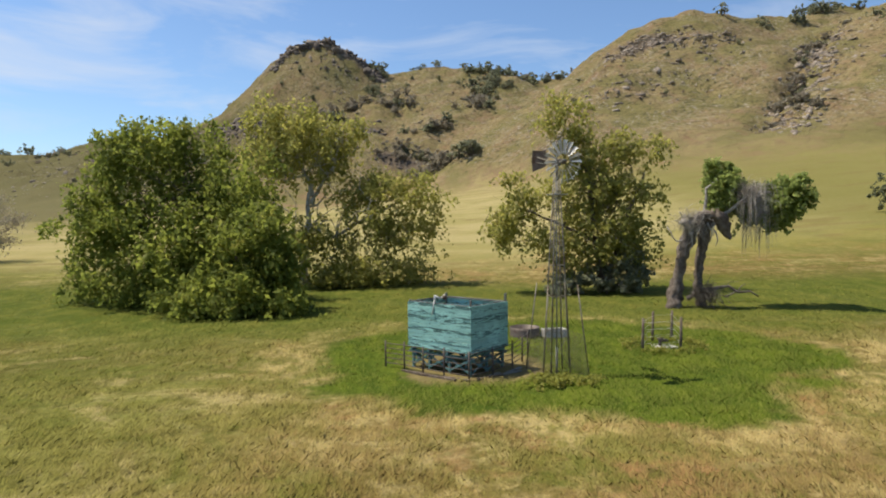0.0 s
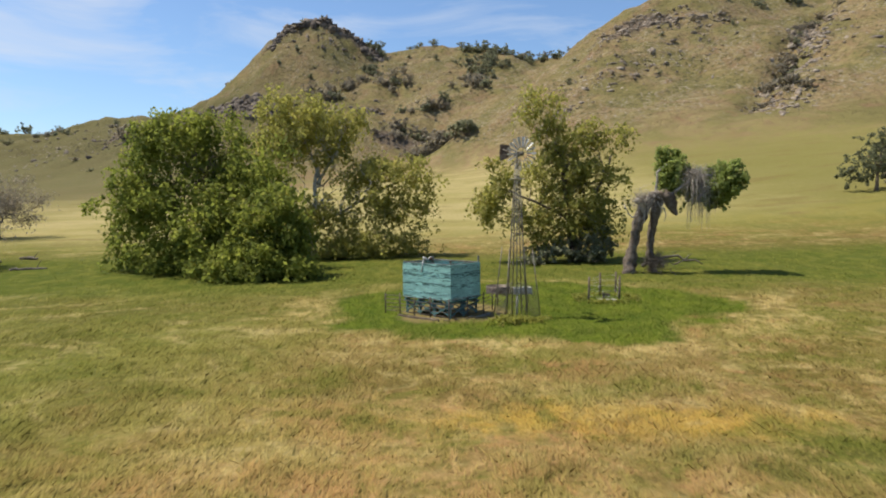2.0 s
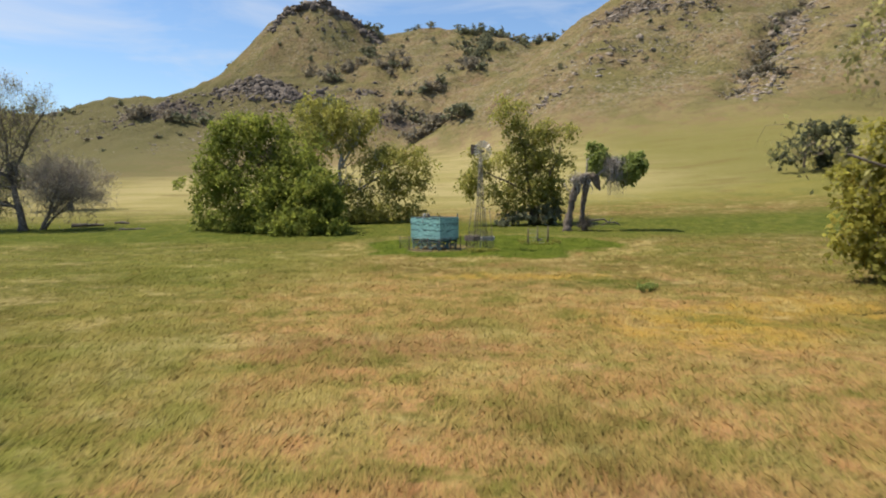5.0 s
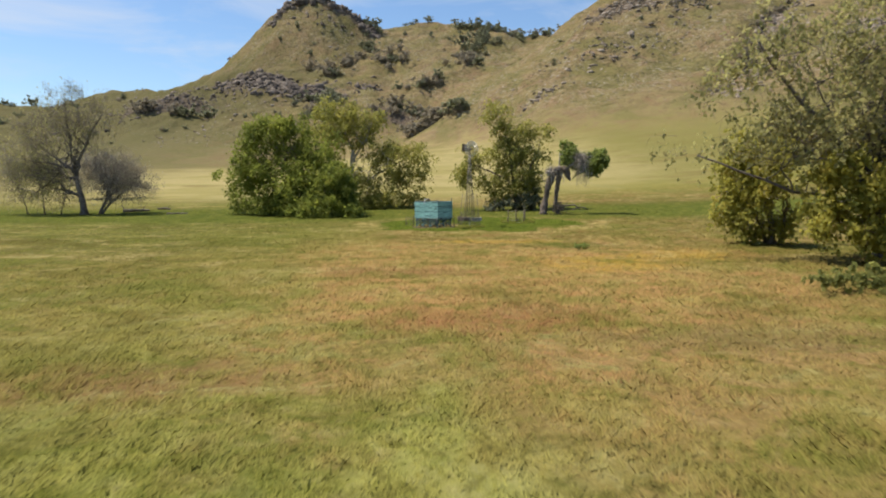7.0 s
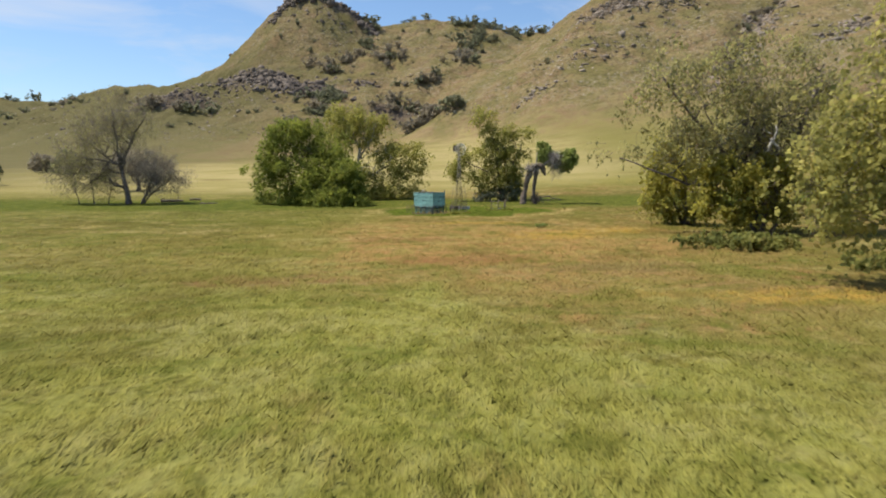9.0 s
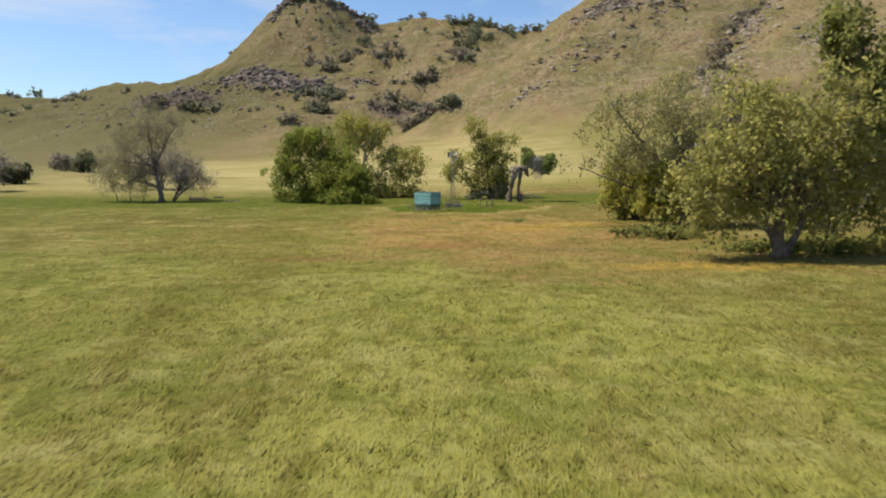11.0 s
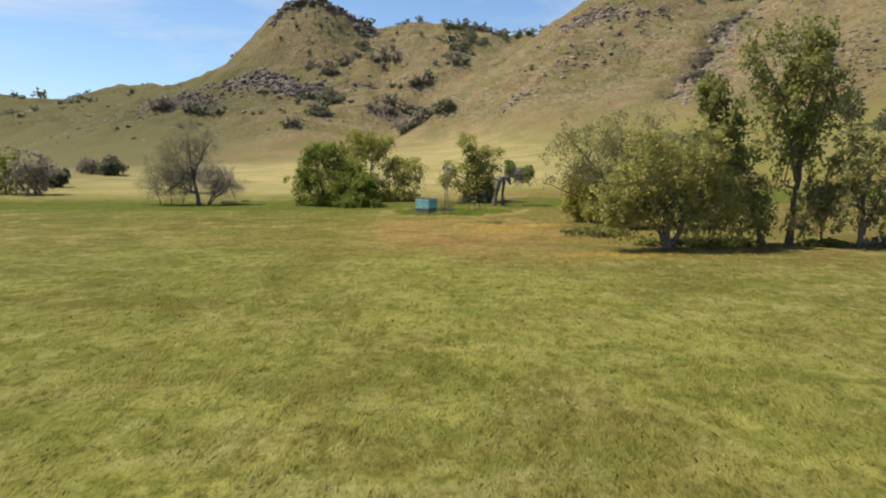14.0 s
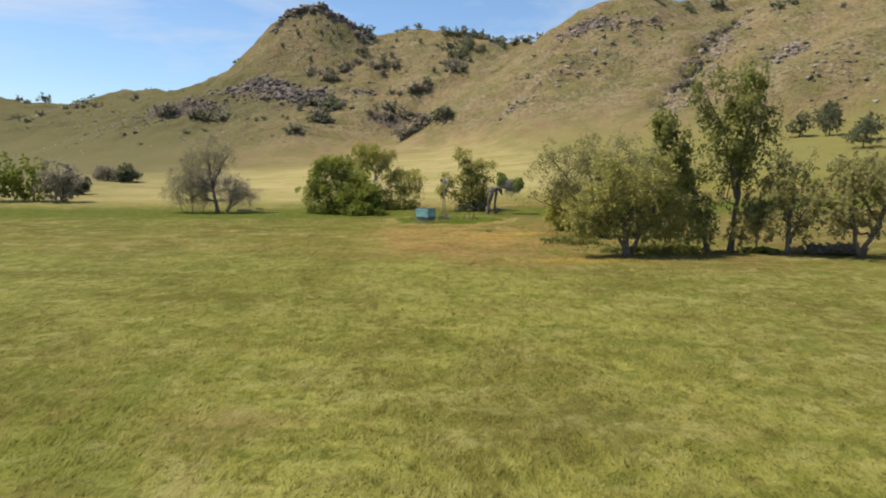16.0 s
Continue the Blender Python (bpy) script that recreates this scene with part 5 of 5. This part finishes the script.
make_tree("poplar", "tall cottonwood with an upright ragged crown", 50.8, -58.2,
          [(0.8, 0, 25.7, 2.8, 3.2, 3.6, 1), (-2.6, 0, 27.2, 1.7, 2.1, 2.5, 0.6), (-6.5, 0, 26.5, 1, 2.2, 3.3, 0.7), (-4.9, 0, 22.6, 1.6, 2.1, 2.5, 0.8), (2.9, 0, 26.9, 1.7, 2.3, 2.8, 0.8), (3.7, 0, 21.8, 2.4, 2.8, 3.2, 0.8), (-1, 0, 21.1, 3.6, 3.5, 3.3, 1), (-2.4, 0, 16.8, 3.2, 3.2, 3.2, 0.9), (2.1, 0, 16, 3.2, 3.3, 3.4, 0.9), (-3.3, 0, 12.8, 2.1, 2, 1.9, 0.5), (1.6, 0, 11.6, 2.9, 2.5, 2.1, 0.5), (5.1, 0, 18.3, 1.8, 1.9, 2, 0.5), (-1.8, 0, 7.6, 2.3, 2.2, 2.1, 0.3)],
          [((0.4, 0, 0), (2.4, 0, 25), 0.42), ((0.9, 0, 9), (-5.0, 0, 26), 0.22), ((1.0, 0, 11), (4.6, 0, 25), 0.2)], 75, M_LEAF_POPLAR, M_BARK_GREY, 9500, 0.25, 6, 200, group="grove trees", spread=1.0, per=14, droop=0.7)
make_tree("grove_tree", "sparse brownish young tree with bare branches", 58.5, -62,
          [(-1, 0, 12.5, 3.4, 4, 4.4, 1), (-2.8, 0, 7, 2.4, 3, 4.5, 0.7), (3, 0, 8, 3.0, 3, 4.6, 0.7), (0.5, 0, 4, 2.4, 2.4, 2.6, 0.3)],
          [((0, 0, 0), (0.3, 0, 11), 0.35), ((0.2, 0, 2), (3.4, 0, 9), 0.2)], 76, M_LEAF_BROWN, M_BARK_GREY, 6500, 0.2, 8, 260, group="grove trees", spread=0.7, per=12)
make_tree("grove_tree", "grey-green tree with a dark forked trunk", 67.5, -66,
          [(-1, 0, 12, 4.5, 5, 3.6, 1), (-4.5, 0, 8, 3.4, 3.6, 5.0, 0.9), (5, 0, 10, 5, 4, 5, 1), (9, 0, 6, 4, 4, 6, 0.8), (1, 0, 5.5, 4, 4, 2.6, 0.4)],
          [((0, 0, 0), (-3.6, 0, 10), 0.36), ((0.2, 0, 0.6), (4, 0, 11), 0.4)], 77, M_LEAF_BROWN, M_BARK, 12000, 0.22, 8, 260, group="grove trees", spread=0.65, per=16)
make_tree("grove_tree", "small leafy tree filling the gap between the cottonwoods", 41.5, -55,
          [(0, 0, 4.5, 3.6, 3.2, 3.6, 1), (-2.5, 0, 3, 2.6, 2.6, 2.6, 0.8), (2.2, 0, 7.5, 2.4, 2.4, 3.0, 0.7)], [((0, 0, 0), (0.5, 0, 6.5), 0.2)], 78, M_LEAF_POPLAR, M_BARK_GREY, 9000, 0.15, 6, 160, group="grove trees", spread=0.5)
make_tree("grove_tree", "small thinly leaved tree beside the tall cottonwood", 54.5, -60,
          [(0, 0, 5.5, 2.6, 2.6, 3.6, 1), (-2.5, 0.5, 3.4, 2.4, 2.4, 2.6, 0.8)], [((0, 0, 0), (0.3, 0, 6.5), 0.16)], 79, M_LEAF_BROWN, M_BARK_GREY, 6000, 0.15, 6, 120, group="grove trees", spread=0.5)
for k, (x, y, w, h) in enumerate(((27, -47, 5.5, 1.1), (35, -58, 6.5, 1.2), (41.5, -58.5, 4.5, 1.1), (64, -61, 3.5, 1.6), (67, -63, 3, 1.8), (55, -60, 3, 0.8))):
    make_tree("undergrowth", "low grey-green undergrowth in the shade of the grove" if k in (3, 4) else "low dark green undergrowth in the shade of the grove", x, y,
              [(0, 0, h * 0.5, w, w * 0.55, h * 0.6, 1), (w * 0.5, 0.5, h * 0.4, w * 0.6, w * 0.5, h * 0.5, 1)], [], 80 + k, M_LEAF_GREY if k in (3, 4) else M_LEAF_POPLAR, M_BARK, 3600, 0.17, 0, 0, category="shrub", group="grove undergrowth", spread=0.3, per=14)


# ---- water tank on legs ----
TW, TL, TB, TT = 3.0, 4.1, 1.10, 3.40
tank = thing("water_tank", "square timber water tank with flaking turquoise paint, raised on legs", "tank", 0, 0, 0, 51)
rng = np.random.default_rng(90)
ROWS = 13
step = (TT - TB) / ROWS
plank_long = bar((0.045, TL + 0.04, step - 0.012), None, 0.006)
plank_short = bar((TW - 0.05, 0.045, step - 0.012), None, 0.006)
data = []
for bm, nm in ((plank_long, "plank_long"), (plank_short, "plank_short")):
    me = bpy.data.meshes.new(nm)
    bm.to_mesh(me)
    bm.free()
    me.materials.append(M_PAINT)
    data.append(me)
for i in range(ROWS):
    z = TB + step * (i + 0.5)
    for me, x, y in ((data[0], 0.0, TL / 2), (data[0], TW, TL / 2), (data[1], TW / 2, 0.0), (data[1], TW / 2, TL)):
        part("plank", me, M_PAINT, tank, m=pose(x + rng.uniform(-0.008, 0.008), y + rng.uniform(-0.008, 0.008), z, rng.uniform(-0.15, 0.15), 0, rng.uniform(-0.15, 0.15)))
for x, y, up in ((0.07, 0.07, 0.30), (TW - 0.07, 0.07, 0.42), (TW - 0.07, TL - 0.07, 0.2), (0.07, TL - 0.07, 0.08)):
    part("corner_post", bar((0.10, 0.10, TT + up - TB), None, 0.01), M_WOOD, tank, m=pose(x, y, (TB + TT + up) / 2))
part("floor", bar((TW - 0.1, TL - 0.1, 0.06)), M_WOOD, tank, m=pose(TW / 2, TL / 2, TB + 0.05))
for x, y, sx, sy in ((TW / 2, 0.09, TW - 0.36, 0.07), (TW / 2, TL - 0.09, TW - 0.36, 0.07), (0.09, TL / 2, 0.07, TL - 0.36), (TW - 0.09, TL / 2, 0.07, TL - 0.36)):
    part("rim_beam", bar((sx, sy, 0.10), None, 0.008), M_WOOD, tank, m=pose(x, y, TT - 0.02))
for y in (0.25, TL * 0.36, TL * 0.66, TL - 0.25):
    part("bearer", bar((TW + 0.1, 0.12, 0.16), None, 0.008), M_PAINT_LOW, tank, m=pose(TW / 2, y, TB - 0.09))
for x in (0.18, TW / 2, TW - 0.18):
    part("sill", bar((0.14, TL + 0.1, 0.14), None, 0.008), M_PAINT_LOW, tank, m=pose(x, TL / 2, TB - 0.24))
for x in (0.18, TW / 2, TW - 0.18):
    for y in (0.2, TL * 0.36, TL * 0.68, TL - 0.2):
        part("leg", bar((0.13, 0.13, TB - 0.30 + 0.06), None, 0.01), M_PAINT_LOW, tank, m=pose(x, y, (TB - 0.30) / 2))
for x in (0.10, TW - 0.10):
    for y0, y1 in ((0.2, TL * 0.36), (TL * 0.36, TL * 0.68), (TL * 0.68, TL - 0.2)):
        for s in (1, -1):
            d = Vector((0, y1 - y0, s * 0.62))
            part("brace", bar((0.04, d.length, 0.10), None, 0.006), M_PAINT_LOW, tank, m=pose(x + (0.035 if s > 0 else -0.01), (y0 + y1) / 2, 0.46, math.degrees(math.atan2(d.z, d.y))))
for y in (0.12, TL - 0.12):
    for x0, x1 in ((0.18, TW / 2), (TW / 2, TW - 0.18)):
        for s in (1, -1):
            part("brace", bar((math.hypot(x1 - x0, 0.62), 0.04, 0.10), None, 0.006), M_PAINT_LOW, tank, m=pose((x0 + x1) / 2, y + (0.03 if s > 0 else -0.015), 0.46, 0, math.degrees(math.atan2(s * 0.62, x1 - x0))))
pipe = thing("float_valve", "bent galvanised pipe and float arm over the tank rim", "valve", 0, 0, 0, 51)
for a, b, r in (((0.06, 2.3, TT + 0.04), (0.02, 2.3, TT + 0.42), 0.05), ((0.02, 2.3, TT + 0.40), (0.22, 2.05, TT + 0.22), 0.045), ((0.2, 2.06, TT + 0.24), (0.36, 1.9, TT + 0.46), 0.035), ((0.03, 2.32, TT + 0.2), (-0.10, 2.36, TT - 0.55), 0.035)):
    part("pipe", rod(a, b, r), M_GALV, pipe)
bm = bmesh.new()
bmesh.ops.create_uvsphere(bm, u_segments=12, v_segments=8, radius=0.13, matrix=pose(0.34, 1.92, TT + 0.3))
part("float", bm, M_RUST, pipe)
for i, (x, y, a) in enumerate(((1.9, -0.9, -12), (2.5, -0.7, 6), (0.9, -0.5, 3))):
    ob = thing("loose_board", "grey weathered board lying on the ground by the tank", "board", 0, 0, 0, 51, group="loose boards")
    ob.matrix_basis = pose(0, 0, 0, 0, 0, 51) @ pose(x, y, 0.05, 0, 0, a)
    part("plank", bar((1.5, 0.2, 0.04), None, 0.005), M_WOOD, ob)

# ---- pipe corral ----
corral = thing("pipe_corral", "low rusty pipe fence round the tank legs", "fence", 0, 0, 0)
FENCE = [(-4.4, 2.7), (-3.35, 1.85), (-2.35, 1.05), (-1.3, 0.3), (-0.1, -0.5), (1.05, 0.55), (2.1, 1.9), (2.75, 3.5), (3.2, 5.0)]
for i, (x, y) in enumerate(FENCE):
    z = ground(x, y)
    part("post", rod((x, y, z - 0.2), (x, y, z + 1.38 + 0.06 * math.sin(i * 2.3)), 0.045), M_RUST, corral)
for (ax, ay), (bx, by) in zip(FENCE[:-1], FENCE[1:]):
    for h in (0.25, 0.5, 0.75, 1.0, 1.25):
        part("rail", rod((ax, ay, ground(ax, ay) + h), (bx, by, ground(bx, by) + h), 0.022, 6), M_RUST, corral)

# ---- stock troughs ----
def open_drum(r, h, wall, sides=28):
    prof = [(r, 0), (r + 0.015, h * 0.33), (r, h * 0.36), (r + 0.015, h * 0.66), (r, h * 0.7), (r + 0.03, h), (r - wall, h), (r - wall, 0.08), (0.001, 0.08)]
    v = [(p * math.cos(a), p * math.sin(a), z) for p, z in prof for a in [2 * math.pi * k / sides for k in range(sides)]]
    f = [(i * sides + k, i * sides + (k + 1) % sides, (i + 1) * sides + (k + 1) % sides, (i + 1) * sides + k) for i in range(len(prof) - 1) for k in range(sides)]
    return raw_mesh("drum", v, f, False)


trough = thing("stock_tank", "round rusty steel stock tank on the grass", "trough", 3.6, 10.6)
part("shell", open_drum(0.95, 0.68, 0.03), M_RUST, trough)
box = thing("trough", "pinkish concrete water trough beside the windmill", "trough", 5.4, 10.2, turn=12)
for sx, sy, x, y in ((1.5, 0.1, 0, -0.33), (1.5, 0.1, 0, 0.33), (0.1, 0.56, -0.7, 0), (0.1, 0.56, 0.7, 0)):
    part("side", bar((sx, sy, 0.62), None, 0.012), M_CONCRETE, box, m=pose(x, y, 0.29))
part("base", bar((1.28, 0.54, 0.1)), M_CONCRETE, box, m=pose(0, 0, 0.06))

# ---- windmill ----
mill = thing("windmill", "old steel water-pumping windmill with a galvanised many-bladed wheel", "windmill", 4.18, 0.9, turn=14)
HB, HT, ZT = 0.50, 0.10, 9.7


def leg_at(sx, sy, z):
    k = HB + (HT - HB) * z / ZT
    return (sx * k, sy * k, z)


corners = [(-1, -1), (1, -1), (1, 1), (-1, 1)]
for sx, sy in corners:
    part("leg", rod(leg_at(sx, sy, -0.2), leg_at(sx, sy, ZT), 0.036, 4, 0.03), M_TOWER, mill)
levels = [0.3, 2.1, 3.8, 5.3, 6.7, 7.9, 8.9]
for i, z in enumerate(levels):
    for (ax, ay), (bx, by) in zip(corners, corners[1:] + corners[:1]):
        if i:
            part("girt", rod(leg_at(ax, ay, z), leg_at(bx, by, z), 0.016, 4), M_TOWER, mill)
        if i + 1 < len(levels):
            part("brace", rod(leg_at(ax, ay, z), leg_at(bx, by, levels[i + 1]), 0.007, 4), M_TOWER, mill)
            part("brace", rod(leg_at(bx, by, z), leg_at(ax, ay, levels[i + 1]), 0.007, 4), M_TOWER, mill)
part("pump_rod", rod((0, 0, 0), (0, 0, ZT + 0.5), 0.03), M_WOOD, mill)
part("drop_pipe", rod((0.05, 0.12, -0.1), (0.05, 0.12, 1.3), 0.06), M_GALV, mill)
for k in range(4):
    part("platform_board", bar((0.78, 0.13, 0.035), None, 0.004), M_CONCRETE, mill, m=pose(0, -0.33 + 0.17 * k if k < 2 else 0.02 + 0.16 * (k - 1), 8.72))
for k in range(14):
    z = 0.5 + k * 0.58
    a, b = Vector(leg_at(-1, -1, z)), Vector(leg_at(1, -1, z))
    d = (b - a).normalized()
    part("ladder_rung", rod(tuple(a - d * 0.12), tuple(a + d * 0.14), 0.012, 4), M_TOWER, mill)
part("mast", rod((0, 0, ZT - 0.3), (0, 0, ZT + 0.42), 0.07), M_TOWER, mill)
# the head turns about the mast; its axle points away from the vane
HEAD = pose(0, 0, ZT + 0.55, 0, 0, 12)
part("gearbox", bar((0.26, 0.5, 0.34), None, 0.05), M_TOWER, mill, m=HEAD)
head_axle = part("axle", rod((0, -0.62, 0), (0, 0.3, 0), 0.045), M_TOWER, mill, m=HEAD)
WHEEL = HEAD @ pose(0, -0.58, 0, 0, 6, 0)
wheel = part("wheel_hub", rod((0, -0.06, 0), (0, 0.06, 0), 0.13, 12), M_TOWER, mill, m=WHEEL)


def hoop(r, t):
    a = np.linspace(0, 2 * np.pi, 49)
    v, f = tube_arrays(np.stack([r * np.cos(a), 0 * a, r * np.sin(a)], 1), np.full(49, t), 4)
    return raw_mesh("hoop", v, f)


part("ring", hoop(0.90, 0.012), M_GALV, wheel)
part("ring", hoop(0.46, 0.012), M_GALV, wheel)
bm = bmesh.new()
grid = []
for i in range(4):
    row = []
    for j in range(4):
        u, w = i / 3, j / 3 - 0.5
        r = 0.36 + 0.68 * u
        wd = 0.065 + 0.085 * u
        row.append(bm.verts.new((w * wd, -w * wd * 0.9 + 0.04 * (1 - 4 * w * w), r)))
    grid.append(row)
for i in range(3):
    for j in range(3):
        bm.faces.new((grid[i][j], grid[i + 1][j], grid[i + 1][j + 1], grid[i][j + 1]))
bmesh.ops.solidify(bm, geom=bm.faces[:], thickness=0.004)
blade = bpy.data.meshes.new("blade")
bm.to_mesh(blade)
bm.free()
for k in range(18):
    part("blade", blade, M_GALV, wheel, m=pose(0, 0, 0, 0, 20 * k, 0))
for k in range(6):
    part("spoke", rod((0, 0, 0.1), (0, 0, 0.92), 0.014, 5), M_TOWER, wheel, m=pose(0, 0.03, 0, 0, 60 * k + 10, 0))
part("tail_bone", rod((0, 0.2, 0.02), (0.0, 1.7, 0.44), 0.03), M_TOWER, mill, m=HEAD)
part("tail_bone", rod((0, 0.2, -0.1), (0.0, 1.7, 0.16), 0.022), M_TOWER, mill, m=HEAD)
bm = bmesh.new()
outline = [(1.15, -0.22), (1.35, -0.40), (2.35, -0.55), (2.45, 0.0), (2.35, 0.55), (1.35, 0.40), (1.15, 0.22)]
face = bm.faces.new([bm.verts.new((-0.12 * (y / 1.4), y, z)) for y, z in outline])
bmesh.ops.solidify(bm, geom=[face], thickness=0.012)
part("vane", bm, M_RUST, mill, m=HEAD @ pose(0.25, -0.15, 0.3))

# ---- wire cage round the foot of the windmill ----
cage = thing("wire_fence", "square wire mesh fence on pipe posts round the windmill foot", "fence", 4.18, 0.9, turn=14)
CW, CH = 1.18, 2.0
for sx, sy in corners:
    part("post", rod((sx * CW, sy * CW, -0.2), (sx * 0.74, sy * 0.74, 4.4), 0.03, 6), M_TOWER, cage)
for k, (sx, sy) in enumerate(corners):
    ex, ey = corners[(k + 1) % 4]
    wires = []
    for q in range(1, 19):
        u = q / 19
        x, y = CW * (sx + (ex - sx) * u), CW * (sy + (ey - sy) * u)
        k = 1 - 0.085 * CH
        wires.append(tube_arrays([(x, y, 0.02), (x * (1 + k) / 2, y * (1 + k) / 2, CH / 2), (x * k, y * k, CH)], [0.005] * 3, 3))
    for q in range(11):
        z = 0.05 + q * (CH - 0.08) / 10
        c = CW * (1 - 0.085 * z)
        wires.append(tube_arrays([(c * sx, c * sy, z), (c * (sx + ex) / 2, c * (sy + ey) / 2, z), (c * ex, c * ey, z)], [0.005] * 3, 3))
    part("wire_mesh", tubes("wire_mesh", wires), M_TOWER, cage)["kind"] = "stuff"

# ---- fenced wellhead ----
well = thing("post_enclosure", "four dark wooden posts strung with wire round a wellhead", "fence", 11.2, 7.2)
POSTS = [(-1.5, -1.5), (0.75, -1.1), (1.2, 1.8), (-0.1, 1.3)]
for x, y in POSTS:
    part("post", rod((x, y, -0.3), (x + 0.03, y, 1.85), 0.085, 8, 0.07), M_BARK, well)
for (ax, ay), (bx, by) in zip(POSTS, POSTS[1:] + POSTS[:1]):
    for h in (0.4, 0.8, 1.2, 1.6):
        part("wire", rod((ax, ay, h), (bx, by, h), 0.006, 3), M_GALV, well)
slab = thing("concrete_slab", "pale concrete slab of the wellhead", "slab", 11.2, 6.6, turn=10)
part("slab", bar((1.25, 0.8, 0.16), None, 0.02), M_CONCRETE, slab, m=pose(0, 0, 0.06))
head = thing("wellhead", "rusty iron valve and pipe on the concrete slab", "valve", 11.0, 6.75, z=ground(11.2, 6.6) + 0.14)
part("pipe", rod((0, 0, -0.02), (0, 0, 0.42), 0.09, 10), M_RUST, head)
part("flange", rod((0, 0, 0.36), (0, 0, 0.42), 0.17, 12), M_RUST, head)
part("pipe", rod((0, 0, 0.25), (0.5, 0.1, 0.25), 0.05, 8), M_RUST, head)
part("hand_wheel", rod((0.3, 0.06, 0.3), (0.3, 0.06, 0.36), 0.12, 10), M_RUST, head)

# rails and stones on the trampled ground
for i, (x, y, a, n) in enumerate(((-2.1, 0.55, 143, 3.4), (0.9, 0.05, 40, 1.6), (-0.7, -0.25, 150, 1.4))):
    ob = thing("ground_rail", "dark weathered timber rail lying along the foot of the fence", "rail", x, y, turn=a, group="ground rails")
    part("beam", bar((n, 0.14, 0.12), None, 0.012), M_BARK, ob, m=pose(0, 0, 0.05))


def weed_clump(x, y, seed, leaf, label, w=0.5, h=0.6, n=200, group="weeds"):
    """A loose tuft of small leaves."""
    r = np.random.default_rng(seed)
    ob = thing("weed", label, "plant", x, y, group=group)
    part("foliage", leaf_cloud([(0, 0, h * 0.45, w, w, h * 0.5, 1)], n, 0.07, r, 10, 0.14, 0.1)[0], leaf, ob)


M_WEED = leaf_material("weed_yellow", (0.40, 0.38, 0.09), (0.26, 0.28, 0.06), (0.46, 0.42, 0.13))
rng = np.random.default_rng(95)
for k in range(22):
    weed_clump(rng.uniform(2.6, 5.9), rng.uniform(-1.9, -0.5), 200 + k, M_WEED, "yellow-green weeds growing at the windmill foot", 0.45, rng.uniform(0.14, 0.32), 90, group="windmill weeds")
for k in range(16):
    a = rng.uniform(0, 6.28)
    weed_clump(11.2 + 2.0 * math.cos(a), 6.6 + 1.8 * math.sin(a), 240 + k, M_WEED, "dry yellow weeds round the wellhead", 0.5, 0.25, 110, group="wellhead weeds")
for k, (x, y) in enumerate(((14.0, -24.1), (13.5, -24.4), (14.3, -23.7))):
    weed_clump(x, y, 260 + k, M_LEAF_LIME, "dark green weed standing in the meadow", 0.4, 0.5, 260, "meadow weeds")
